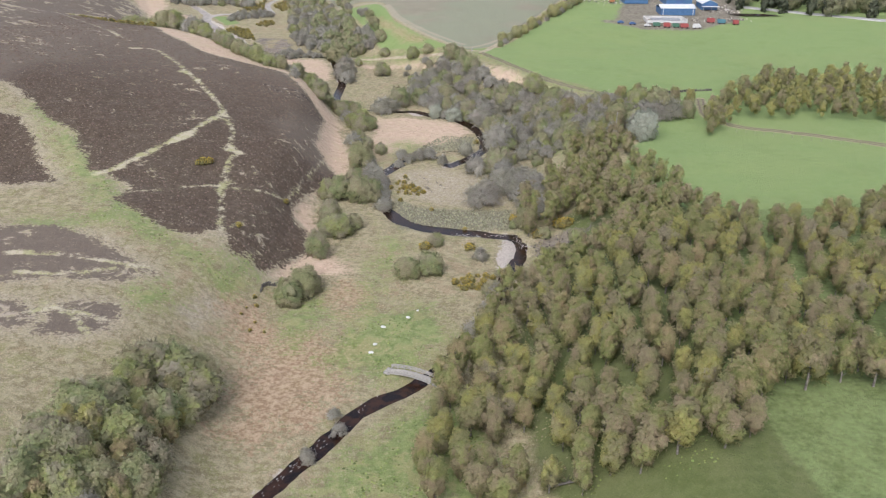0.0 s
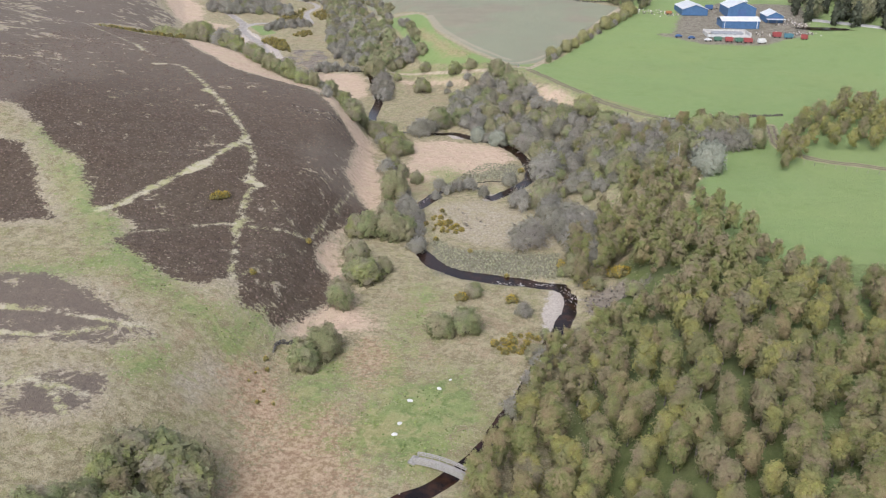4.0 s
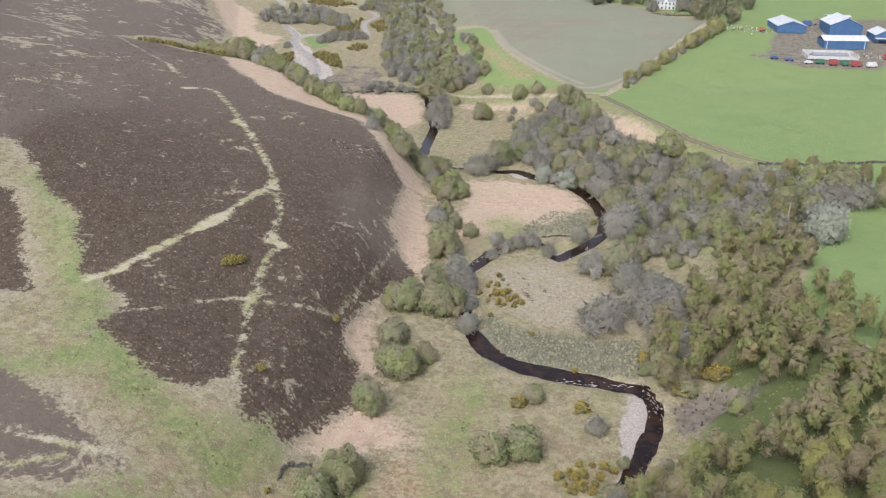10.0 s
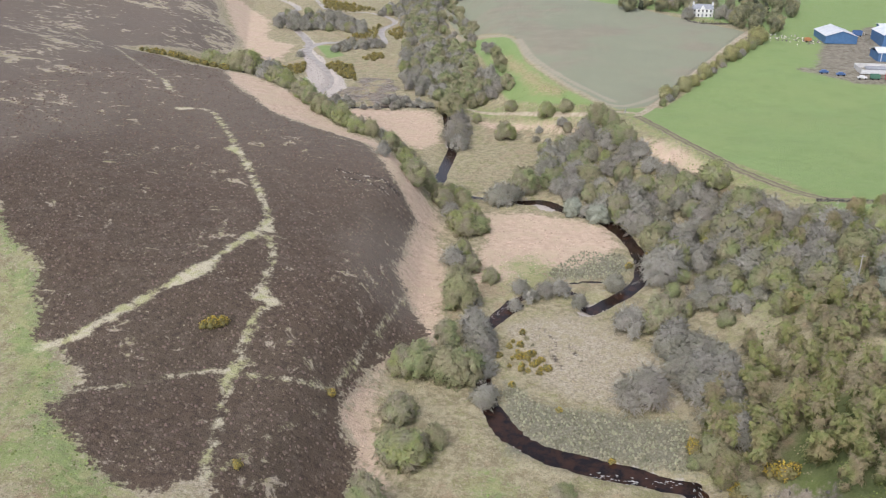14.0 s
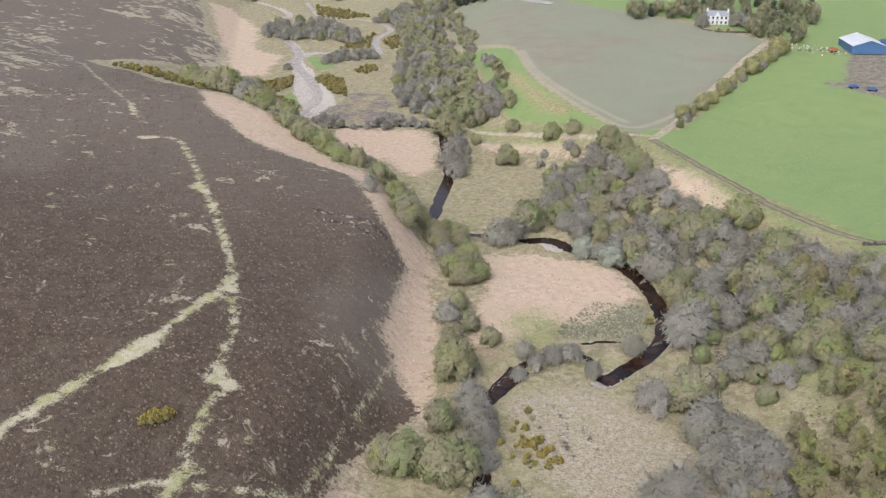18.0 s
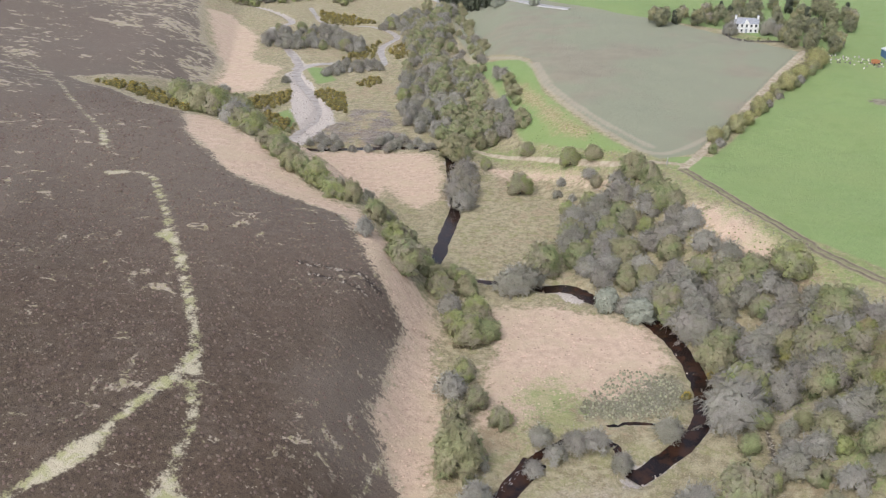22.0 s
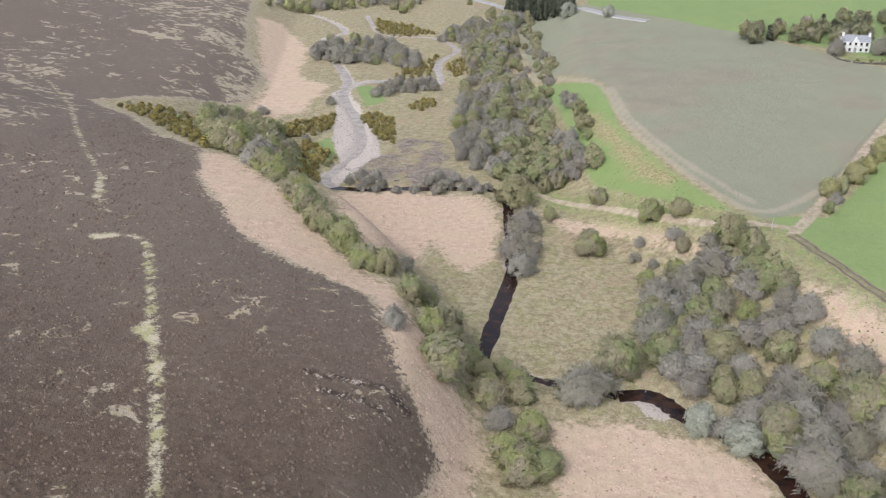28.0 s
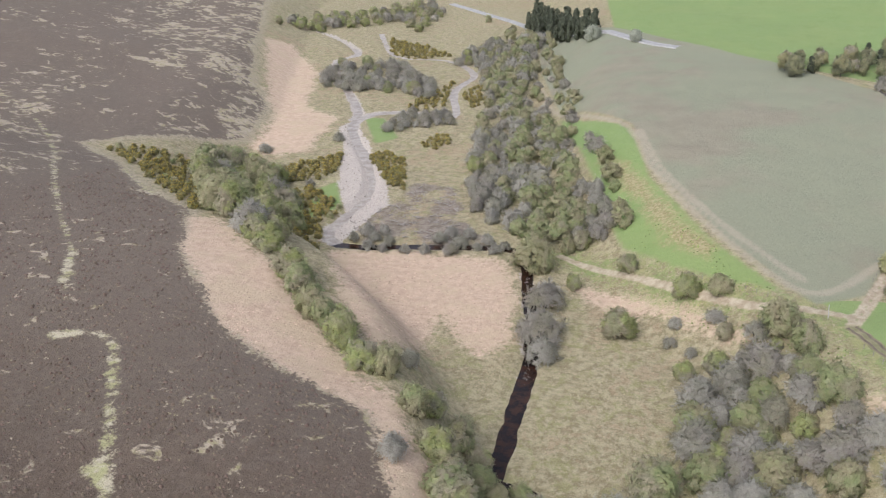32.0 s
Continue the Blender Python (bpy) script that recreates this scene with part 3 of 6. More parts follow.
STANDS["gorse_b"] = [(-138, 571), (-131, 575), (-121, 565), (-113, 536), (-121, 541)]
STANDS["gorse_c"] = [(-201, 792), (-172, 774), (-152, 752), (-173, 742), (-191, 755)]
STANDS["gorse_d"] = [(-147, 644), (-135, 690), (-125, 655), (-136, 636)]
STANDS["gorse_e"] = [(-214.5, 512.4), (-207.1, 521.1), (-192.6, 527.9), (-168.5, 492.2), (-145.8, 453.8), (-159.9, 464.9), (-189.1, 491.8)]
STANDS["gorse_f"] = [(-13, 288), (-9, 287), (-6, 281), (-11, 279)]
STANDS["gorse_g"] = [(4, 212), (10, 219), (16, 215), (14, 210), (7, 208)]
STANDS["gorse_h"] = [(-18, 284), (-12, 297), (-5, 280), (-11, 277)]
STANDS["gorse_i"] = [(-126, 674), (-116, 697), (-108, 652), (-116, 649)]
STANDS["gorse_j"] = [(-49.1, 190.4), (-47, 200.1), (-43, 192.1), (-41, 182.1), (-47, 185.1)]
STANDS["upper_grey_b"] = [(-54, 533), (-44, 533), (-36, 509), (-40, 497), (-50, 497)]
STANDS["upper_grey_c"] = [(-147, 733), (-144, 762), (-135, 798), (-122, 769), (-110, 691), (-106, 653), (-119, 689), (-129, 728)]
STANDS["gorse_k"] = [(-152, 523), (-144, 530), (-129, 515), (-126, 488), (-118.3, 457.5)]
STANDS["gorse_l"] = [(-122, 589), (-118, 603), (-110, 596), (-114, 581)]
STANDS["slope_grey"] = [(31, 328), (42, 327), (58, 322), (53, 303), (43, 309), (38, 306), (30, 314)]
ROADS = {}
ROADS["road"] = (2.7, [(-199, 933), (-142, 870), (-93, 801), (-41, 712), (-24, 704)])
ROADS["road_b"] = (3.0, [(188, 565), (208, 552), (269, 520)])
DYKES = {}
DYKES["field_south"] = (1.1, [(66, 358), (83, 360), (105, 364), (114, 365)])
DYKES["garden"] = (1.0, [(55, 636), (54, 624), (60, 614), (72, 612), (84, 616)])
DYKES["fold"] = (1.2, [(-46, 203.1), (-46, 207.1), (-42, 209.1)])
FENCES = {}
FENCES["a"] = [(21, 432), (32, 408), (41, 391)]
FENCES["b"] = [(28, 466), (48, 515), (77, 582)]
FENCES["c"] = [(6, 453), (-4, 462), (-14, 470)]
FENCES["d"] = [(105, 310), (124, 299), (152, 291)]
RAPIDS = [(4, 246, 19, 246, 60, 0.6), (23, 245, 26, 236, 60, 0.9), (-32, 126, -16, 154, 60, 0.6), (4, 176, 10, 192, 25, 0.5), (-49, 425, -50, 445, 30, 0.5), (-58, 481, -56, 469, 40, 0.8), (-144, 552, -134, 555, 30, 2), (-119, 495, -119, 532, 110, 1.8), (-129, 536, -154, 595, 80, 2), (-20, 304, -17, 311, 25, 0.6)]
# stand, spacing, seed, kinds with their shares, least and greatest height, group
STAND_PLAN = [
    ("birch_wood", 4.6, 1, [("birch", 1)], 7.5, 11, "birch wood", "open"),
    ("clearing", 6.5, 35, [("olive", 0.6), ("gorse", 0.4)], 1.8, 3.2, "bushes on the cut bank", "dry"),
    ("far_wood", 5.4, 2, [("birch", 1)], 7, 10.5, "wood beyond the pasture", "far"),
    ("hanger", 5.6, 3, [("birch", 0.5), ("grey", 0.25), ("olive", 0.25)], 6, 10, "hanger below the track", "dry"),
    ("slope_scrub", 5.0, 4, [("grey", 0.6), ("olive", 0.4)], 4.5, 8, "scrub on the terrace slope", "dry"),
    ("slope_grey", 4.6, 40, [("olive", 0.5), ("grey", 0.5)], 3.5, 6, "scrub on the terrace slope", "dry"),
    ("slope_green", 6.0, 31, [("olive", 0.6), ("grey", 0.4)], 3, 6, "scrub on the terrace slope", "dry"),
    ("upper_grey_b", 4.2, 41, [("grey", 0.8), ("olive", 0.2)], 3.5, 6, "scrub on the upper slope", "dry"),
    ("upper_grey_c", 4.6, 42, [("grey", 0.6), ("olive", 0.4)], 3, 5.5, "scrub on the upper slope", "dry"),
    ("upper_slope", 6.0, 5, [("olive", 0.6), ("grey", 0.4)], 4.5, 8.5, "upper slope thicket", "far"),
    ("cutting_scrub", 5.6, 46, [("olive", 0.55), ("grey", 0.45)], 2.2, 4.8, "scrub in the old cutting", "dry"),
    ("upper_link", 8.4, 45, [("olive", 0.65), ("grey", 0.35)], 3.5, 7, "valley side scrub", "far"),
    ("upper_grey", 4.2, 6, [("grey", 0.9), ("olive", 0.1)], 3.5, 6, "scrub on the upper slope", "dry"),
    ("gully_trees", 5.5, 7, [("olive", 0.85), ("grey", 0.15)], 6, 10, "bushes in the gully", "dry"),
    ("left_clump", 3.5, 8, [("birch", 0.45), ("olive", 0.5), ("grey", 0.05)], 5, 9, "clump on the moor bank", "dry"),
    ("marsh_grey", 3.7, 9, [("grey", 1)], 5, 8, "shrubs at the marsh edge", "dry"),
    ("far_grey", 5.5, 10, [("grey", 0.9), ("olive", 0.1)], 4, 7, "shrubs on the far flats", "dry"),
    ("far_grey_b", 4.5, 11, [("grey", 1)], 3, 5, "shrubs on the far flats", "dry"),
    ("debris_grey", 4.6, 12, [("grey", 1)], 2.5, 4.5, "shrubs by the shingle", ""),
    ("house_wood", 9.0, 13, [("copse", 0.85), ("conifer", 0.15)], 6.5, 10, "copse round the house", "dry"),
    ("conifers", 5.5, 14, [("conifer", 1)], 9, 13, "conifer belt", "dry"),
    ("road_wood", 9.0, 15, [("copse", 1)], 6, 9, "wood by the road", "dry"),
    ("top_left_far", 8.0, 16, [("olive", 0.7), ("grey", 0.3)], 5, 8, "far hillside scrub", "far"),
    ("forest_far", 10.0, 17, [("conifer", 0.5), ("copse", 0.5)], 11, 16, "far forest edge", "dry"),
    ("hedge", 4.2, 36, [("willow", 0.5), ("olive", 0.3), ("grey", 0.2)], 2.2, 4.5, "hedge along the farm track", "dry"),
    ("gorse_a", 2.3, 20, [("gorse", 1)], 1.2, 2.2, "shore gorse", "far"),
    ("gorse_b", 2.2, 21, [("gorse", 1)], 1.2, 2.2, "scree gorse", "far"),
    ("gorse_c", 2.6, 22, [("gorse", 1)], 1.2, 2.2, "far gorse bank", "far"),
    ("gorse_k", 2.6, 43, [("gorse", 0.9), ("olive", 0.1)], 1.4, 2.4, "burnside gorse", "far"),
    ("gorse_l", 2.6, 44, [("gorse", 1)], 1.2, 2.0, "holm gorse", "far"),
    ("gorse_d", 3.0, 23, [("gorse", 1)], 1.2, 2.2, "gravel gorse", "far"),
    ("gorse_e", 3.0, 24, [("gorse", 0.9), ("olive", 0.1)], 1.4, 2.4, "moor edge gorse", "far"),
    ("gorse_f", 2.1, 25, [("gorse", 1)], 0.7, 1.5, "gorse", "dry"),
    ("gorse_g", 1.9, 26, [("gorse", 1)], 0.8, 1.7, "gorse", "dry"),
    ("gorse_h", 2.5, 27, [("gorse", 0.8), ("olive", 0.2)], 0.6, 1.4, "gorse", "dry"),
    ("gorse_i", 3.0, 28, [("gorse", 1)], 1.2, 2.2, "far gorse strip", "far"),
    ("gorse_j", 3.0, 29, [("gorse", 1)], 0.5, 1.0, "gorse", "dry"),
]
SINGLE_PLANTS = []
SINGLE_PLANTS += [("grey", x, y, h) for x, y, h in [(-7.7, 316.5, 4.5), (-4.1, 317.6, 5), (-11.1, 312.8, 4), (1.1, 312.6, 4), (10, 323.8, 5), (-24.4, 298.5, 5), (-21.4, 289.9, 6), (-22.4, 282.9, 5), (-15, 309, 3.5), (3.2, 374.1, 5), (17.6, 363.8, 9), (23, 330.2, 11), (13.8, 300.5, 8), (-33.8, 330.2, 6), (-25.1, 308.1, 4), (-18.1, 267.3, 5), (15.1, 270.3, 9), (11.9, 227.5, 4), (-71.1, 409.8, 4), (-62.2, 372.1, 5), (-48.2, 445.8, 9), (-50.1, 461.8, 8), (-47.2, 435.5, 7), (-39.9, 367.1, 5)]]
SINGLE_PLANTS += [("grey", x, y, h) for x, y, h in [(-157, 585.9, 4), (-146.8, 532.1, 3), (-180.8, 565.5, 4)]]
SINGLE_PLANTS += [("olive", x, y, h) for x, y, h in [(-22.4, 322, 4), (26.7, 251.6, 6), (31.4, 243.3, 3.5), (-0.9, 237, 4), (39.7, 232.3, 4), (-18.8, 391.8, 9), (21.1, 303.1, 9), (-33.5, 352.3, 7), (-29.5, 354.7, 5.5), (-36.4, 356.7, 6), (-28.6, 307.4, 9), (-31.1, 320.6, 5), (-34.2, 257.1, 6.5), (-30.4, 243.8, 7), (-33.7, 246.1, 6), (-25.8, 250.2, 4.5), (-35.2, 230.1, 7), (-26.2, 273.2, 8), (-33, 274.5, 8), (-36.8, 273.9, 7), (-22.5, 273.7, 7), (-29.2, 288.8, 6), (-8.6, 216.1, 6), (-2.5, 217.9, 6.5)]]
SINGLE_PLANTS += [("olive", x, y, h) for x, y, h in [(-38.4, 199.4, 7), (-34.9, 205.6, 7.5), (14.2, 207.4, 4), (-106.3, 428.2, 7), (-101.3, 423.1, 7), (-94.6, 414.7, 7), (-91, 412.5, 6), (-85.1, 407.1, 8), (-77.6, 400.1, 6), (-73, 400.6, 6), (-64.1, 390.3, 6), (-62.2, 396.1, 5), (-56.6, 381.5, 7), (-56.2, 396.2, 6), (-52, 370.7, 8), (-50.3, 385.8, 6), (-30, 451.2, 7), (-57.2, 485.3, 9.5), (-14.5, 463.6, 6), (-6.7, 460.4, 5), (5.7, 441.8, 8), (10.2, 434, 7), (-44.4, 475.4, 4), (-30.5, 481.8, 5)]]
SINGLE_PLANTS += [("olive", x, y, h) for x, y, h in [(-52.1, 391.7, 5), (-54, 378, 5), (-43.7, 374, 6.5), (-37, 377.5, 5), (-32, 337.1, 5), (-138, 501.6, 4), (-146.4, 516.1, 4), (-153.6, 859, 5), (41, 377.7, 9), (12.7, 374.3, 8), (27, 379.8, 9)]]
SINGLE_PLANTS += [("gorse", x, y, h) for x, y, h in [(-7.1, 284.3, 1.2), (-9.8, 286.2, 1.4), (-11.4, 279.9, 1.2), (-12.8, 273.1, 1.2), (23.4, 256.7, 2), (8.1, 250.7, 1), (-2.4, 265.6, 0.9), (105.4, 186.9, 3), (-73.6, 260.2, 2.2), (-72.1, 261.5, 1.9), (-74.9, 259.4, 1.6), (-55.6, 225.4, 1.3), (-47.7, 255.3, 1.3), (-4, 235, 2), (23.7, 255.2, 2), (9.3, 234.8, 2), (38.5, 247.6, 3), (36.8, 249.2, 3), (20.4, 347.2, 1.5), (14.4, 337.9, 1.5), (-24, 294.9, 1.5)]]
SINGLE_PLANTS += [("grey", x, y, h) for x, y, h in [(-19.2, 277.8, 5), (-20.2, 285.5, 5.5), (-22.6, 293.6, 6.5), (-14.5, 318.5, 4), (56, 628, 7), (74, 630, 8), (78.5, 626, 6)]]
SINGLE_PLANTS += [("olive", x, y, h) for x, y, h in [(-33, 364.7, 6), (-30.1, 309.6, 7), (-28, 327, 5), (63, 618, 1.6), (68, 617.5, 1.5), (72, 617, 1.4)]]
SINGLE_PLANTS += [("grey", x, y, h) for x, y, h in [(-19.5, 145.5, 3), (-24.8, 137, 3.2), (-21, 150.5, 2.5), (13, 197, 4), (15.5, 205, 5), (9, 186, 4.5)]]
SINGLE_PLANTS += [("olive", x, y, h) for x, y, h in [(-46.4, 383.2, 4.5), (-42.5, 386, 4), (-39, 382.5, 4.5)]]
SINGLE_PLANTS += [("birch", x, y, h) for x, y, h in [(37.4, 255.7, 8), (68.6, 138.7, 13), (60.7, 138.7, 13), (27.1, 244.5, 9)]]
SINGLE_PLANTS += [("birch", x, y, h) for x, y, h in [(47.4, 124.9, 10.5), (53.7, 130.5, 10.9), (41.2, 122.7, 11.3), (31.9, 127.2, 10.5), (36.5, 123.1, 10.9), (59.2, 135.3, 11.3)]]
SINGLE_PLANTS += [("bare", x, y, h) for x, y, h in [(-24.6, 381.4, 7)]]
SINGLE_PLANTS += [("round", x, y, h) for x, y, h in [(-1.9, 374.5, 6), (6.1, 370.2, 6), (-69.9, 740.1, 8), (-45.6, 717.7, 6)]]
SINGLE_PLANTS += [("white", x, y, h) for x, y, h in [(71.7, 300.3, 10)]]
SINGLE_PLANTS += [("willow", x, y, h) for x, y, h in [(32.6, 471.8, 5), (40.7, 483, 6), (51.4, 503.4, 6), (65.9, 533.9, 7), (82.6, 564.1, 8), (73.2, 546.9, 6), (46.1, 491, 5)]]
# ---- lie of the land: foot of the moor bank and foot of the terrace, x by y ----
MOOR_FOOT = [(0, -26), (90, -28), (127, -33), (150, -39), (184, -41), (215, -40), (240, -37), (271, -37), (300, -34), (336, -38), (364, -38), (400, -50), (430, -68), (457, -92), (480, -122), (500, -152), (530, -176), (600, -188), (700, -222), (900, -290), (3000, -800)]
TERRACE_FOOT = [(0, 26), (100, 16), (150, 9), (180, 9), (215, 22), (240, 28), (265, 34), (300, 24), (330, 28), (352, 30), (375, 20), (395, 2), (420, -12), (445, -20), (470, -38), (500, -52), (560, -74), (640, -88), (760, -100), (900, -120), (3000, -300)]


def blend(table, y):
    ys, xs = [a for a, _ in table], [b for _, b in table]
    return sum(np.interp(y + k, ys, xs) for k in (-14, -7, 0, 7, 14)) / 5


def smooth(v):
    v = np.clip(v, 0, 1)
    return v * v * (3 - 2 * v)


def hash2(i, j, seed):
    n = (i.astype(np.int64) * 374761393 + j.astype(np.int64) * 668265263 + seed * 974711) & 0x7FFFFFFF
    n = ((n ^ (n >> 13)) * 1274126177) & 0x7FFFFFFF
    return ((n ^ (n >> 16)) & 0xFFFF) / 65535.0


def fuzz(x, y, size, seed=0):
    """Smooth value noise from -1 to 1 over the plan."""
    u, v = np.asarray(x, float) / size + 1000, np.asarray(y, float) / size + 1000
    i, j = np.floor(u), np.floor(v)
    a, b = smooth(u - i), smooth(v - j)
    h = lambda p, q: hash2(i + p, j + q, seed)
    return 2 * ((h(0, 0) * (1 - a) + h(1, 0) * a) * (1 - b) + (h(0, 1) * (1 - a) + h(1, 1) * a) * b) - 1


def stream_level(y):
    return 0.006 * (np.asarray(y, float) - 120)


def land(x, y):
    """Height of the land without the channels."""
    x, y = np.asarray(x, float), np.asarray(y, float)
    d = blend(MOOR_FOOT, y) - x
    e = x - blend(TERRACE_FOOT, y)
    bank = 8 + 4 * smooth((y - 232) / 50) - 6.5 * smooth((y - 430) / 100) + 1.5 * fuzz(x, y, 45, 3)
    near, top = 0.19 + 0.07 * smooth((y - 220) / 60), 0.10 + 0.04 * smooth((y - 220) / 80) + 0.03 * smooth((y - 420) / 80)
    hill = bank * smooth(d / (17 + 4 * smooth((y - 235) / 30) + 12 * smooth((222 - y) / 40) + 26 * smooth((y - 490) / 90))) + near * np.clip(d - 6, 0, 39) + top * np.clip(d - 45, 0, 500)
    terrace = 14.5 * smooth(e / 38) + 0.008 * np.clip(e - 38, 0, 300) + 5 * smooth((y - 450) / 150) * smooth(e / 60)
    swell = 0.5 * fuzz(x, y, 31, 5) + 0.22 * fuzz(x, y, 9, 6) + (0.9 * fuzz(x, y, 60, 7)) * smooth((np.abs(d) + np.abs(e) - 60) / 60)
    return stream_level(y) + 0.8 + hill + terrace + swell


# ---- the ground: one sheet out to the horizon ----
def spread(lo, hi, step, grow, end_lo, end_hi):
    mid_part = list(np.arange(lo, hi + step / 2, step))
    for sign, end in ((1, end_hi), (-1, end_lo)):
        s, v = step, mid_part[-1] if sign > 0 else mid_part[0]
        extra = []
        while (v < end) if sign > 0 else (v > end):
            s = min(s * grow, 160)
            v += sign * s
            extra.append(v)
        mid_part = mid_part + extra if sign > 0 else extra[::-1] + mid_part
    return np.array(mid_part)


def line_distance(x, y, pts):
    best = np.full(x.shape, 1e9)
    for (ax, ay), (bx, by) in zip(pts, pts[1:]):
        ux, uy = bx - ax, by - ay
        k = np.clip(((x - ax) * ux + (y - ay) * uy) / max(ux * ux + uy * uy, 1e-6), 0, 1)
        best = np.minimum(best, (x - ax - k * ux) ** 2 + (y - ay - k * uy) ** 2)
    return np.sqrt(best)


def inside(x, y, pts):
    odd = np.zeros(x.shape, bool)
    for (ax, ay), (bx, by) in zip(pts, pts[1:] + pts[:1]):
        if ay != by:
            odd ^= ((ay > y) != (by > y)) & (x < (bx - ax) * (y - ay) / (by - ay) + ax)
    return odd


def area_distance(x, y, pts):
    d = line_distance(x, y, pts + pts[:1])
    return np.where(inside(x, y, pts), d, -d)


def round_line(pts, times=2):
    """Cut the corners of a line, so that it winds."""
    for _ in range(times):
        out = [pts[0]]
        for (ax, ay), (bx, by) in zip(pts, pts[1:]):
            out += [(0.75 * ax + 0.25 * bx, 0.75 * ay + 0.25 * by), (0.25 * ax + 0.75 * bx, 0.25 * ay + 0.75 * by)]
        pts = out + [pts[-1]]
    return pts


STREAM_LINES = {k: (w, round_line(p)) for k, (w, p) in STREAMS.items()}


def stream_gap(x, y):
    """Metres from the nearest water's edge, minus in the water."""
    x, y = np.asarray(x, float), np.asarray(y, float)
    gap = np.full(x.shape, 1e9)
    for w, pts in STREAM_LINES.values():
        gap = np.minimum(gap, line_distance(x, y, pts) - w * (1 + 0.25 * fuzz(x, y, 13, 11)) - 0.35 * min(w, 1) * fuzz(x, y, 4.2, 12))
    return gap


def height(x, y, gap=None):
    x, y = np.asarray(x, float), np.asarray(y, float)
    gap = stream_gap(x, y) if gap is None else gap
    bed = stream_level(y) - 0.25
    cut = 6.5 * smooth(area_distance(x, y, AREAS["scar"]) / 2.2)
    top = np.maximum(land(x, y) - cut, bed + 0.9)
    return bed + (top - bed) * smooth((gap + 0.5) / 2.6)


gx = spread(-232, 88, 1.5, 1.06, -2600, 2600)
gy = spread(112, 640, 1.5, 1.022, -900, 4200)
X, Y = np.meshgrid(gx, gy)
GAP = stream_gap(X, Y)
Z = height(X, Y, GAP)
Z += 0.10 * fuzz(X, Y, 2.3, 21) + 0.07 * fuzz(X, Y, 1.2, 22)
nx, ny = len(gx), len(gy)
index = np.arange(nx * ny).reshape(ny, nx)
quads = np.stack([index[:-1, :-1], index[:-1, 1:], index[1:, 1:], index[1:, :-1]], -1).reshape(-1, 4)
mesh = bpy.data.meshes.new("ground")
mesh.vertices.add(nx * ny)
mesh.vertices.foreach_set("co", np.stack([X, Y, Z], -1).astype(np.float32).ravel())
mesh.loops.add(quads.size)
mesh.loops.foreach_set("vertex_index", quads.ravel().astype(np.int32))
mesh.polygons.add(len(quads))
mesh.polygons.foreach_set("loop_start", np.arange(0, quads.size, 4, dtype=np.int32))
mesh.update(calc_edges=True)
mesh.polygons.foreach_set("use_smooth", np.ones(len(quads), bool))


def cover_of(names):
    best = np.full(X.shape, -30.0)
    for k in names:
        if k in AREAS:
            best = np.maximum(best, area_distance(X, Y, AREAS[k]))
        else:
            w, pts = LINES[k]
            best = np.maximum(best, w - line_distance(X, Y, round_line(pts)))
    return np.clip(best, -30, 30)


def named(start):
    return [k for k in (*AREAS, *LINES) if k.startswith(start)]


E_SIDE = X - blend(TERRACE_FOOT, Y)
covers = {
    "heather": cover_of(named("heather")), "path": cover_of(named("moor_path")), "bracken": cover_of(named("bracken")),
    "plough": cover_of(["plough"]), "gravel": cover_of(named("gravel")), "pale": cover_of(named("pale")), "worn": cover_of(["strip_worn"]), "rush": cover_of(named("rushes")),
    "track": cover_of(named("track")), "lane": cover_of(named("lane")), "peat": cover_of(named("peat")), "headland": cover_of(named("headland")), "mud": np.maximum(cover_of(["yard", "yard_mud", "scar"]), np.minimum(cover_of(["debris"]), 2.5) - 2.0 + 3.0 * fuzz(X, Y, 11, 33) + 2.0 * fuzz(X, Y, 4, 34)), "green": cover_of(named("grass")),
    "mottle": cover_of(named("mottle")), "litter": cover_of(named("litter")),
}
field = np.minimum(E_SIDE - np.interp(Y, [255, 275, 300, 330, 470, 520], [16, 30, 46, 44, 40, 40]), 30)
field = np.where((Y > 455) & (Y < 800), np.minimum(field, X - np.interp(Y, [450, 590, 640, 720, 800], [28, 92, 60, -50, -110])), field)
covers["lea"] = np.where(Y < 275, np.clip(np.minimum(field + 8, 268 - Y), -30, 30), -30.0)
field = np.where(Y < 262, field - 3 * np.clip(262 - Y, 0, 30) / 3, field)
field = np.maximum(np.maximum(field, cover_of(["green_strip"])), cover_of(["green_shore", "green_shore_b"]))
covers["pasture"] = np.clip(field, -30, 30)
covers["gravel"] = np.maximum(covers["gravel"], np.clip(0.9 - np.abs(GAP), -30, 1) - 0.7 + 0.9 * fuzz(X, Y, 17, 31))
# beyond y 300 the mask rises with distance, to carry painted haze
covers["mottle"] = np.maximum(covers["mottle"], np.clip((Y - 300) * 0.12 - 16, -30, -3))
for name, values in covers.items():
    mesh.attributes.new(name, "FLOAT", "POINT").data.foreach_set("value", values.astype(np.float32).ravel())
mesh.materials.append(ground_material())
ground = tagged(new("ground", mesh), "moorland valley with dry grass, dark heather and green pasture", "ground", kind="structure")


def on_ground(x, y):
    i = min(max(int(np.searchsorted(gx, x)) - 1, 0), nx - 2)
    j = min(max(int(np.searchsorted(gy, y)) - 1, 0), ny - 2)
    a, b = (x - gx[i]) / (gx[i + 1] - gx[i]), (y - gy[j]) / (gy[j + 1] - gy[j])
    return float((Z[j, i] * (1 - a) + Z[j, i + 1] * a) * (1 - b) + (Z[j + 1, i] * (1 - a) + Z[j + 1, i + 1] * a) * b)


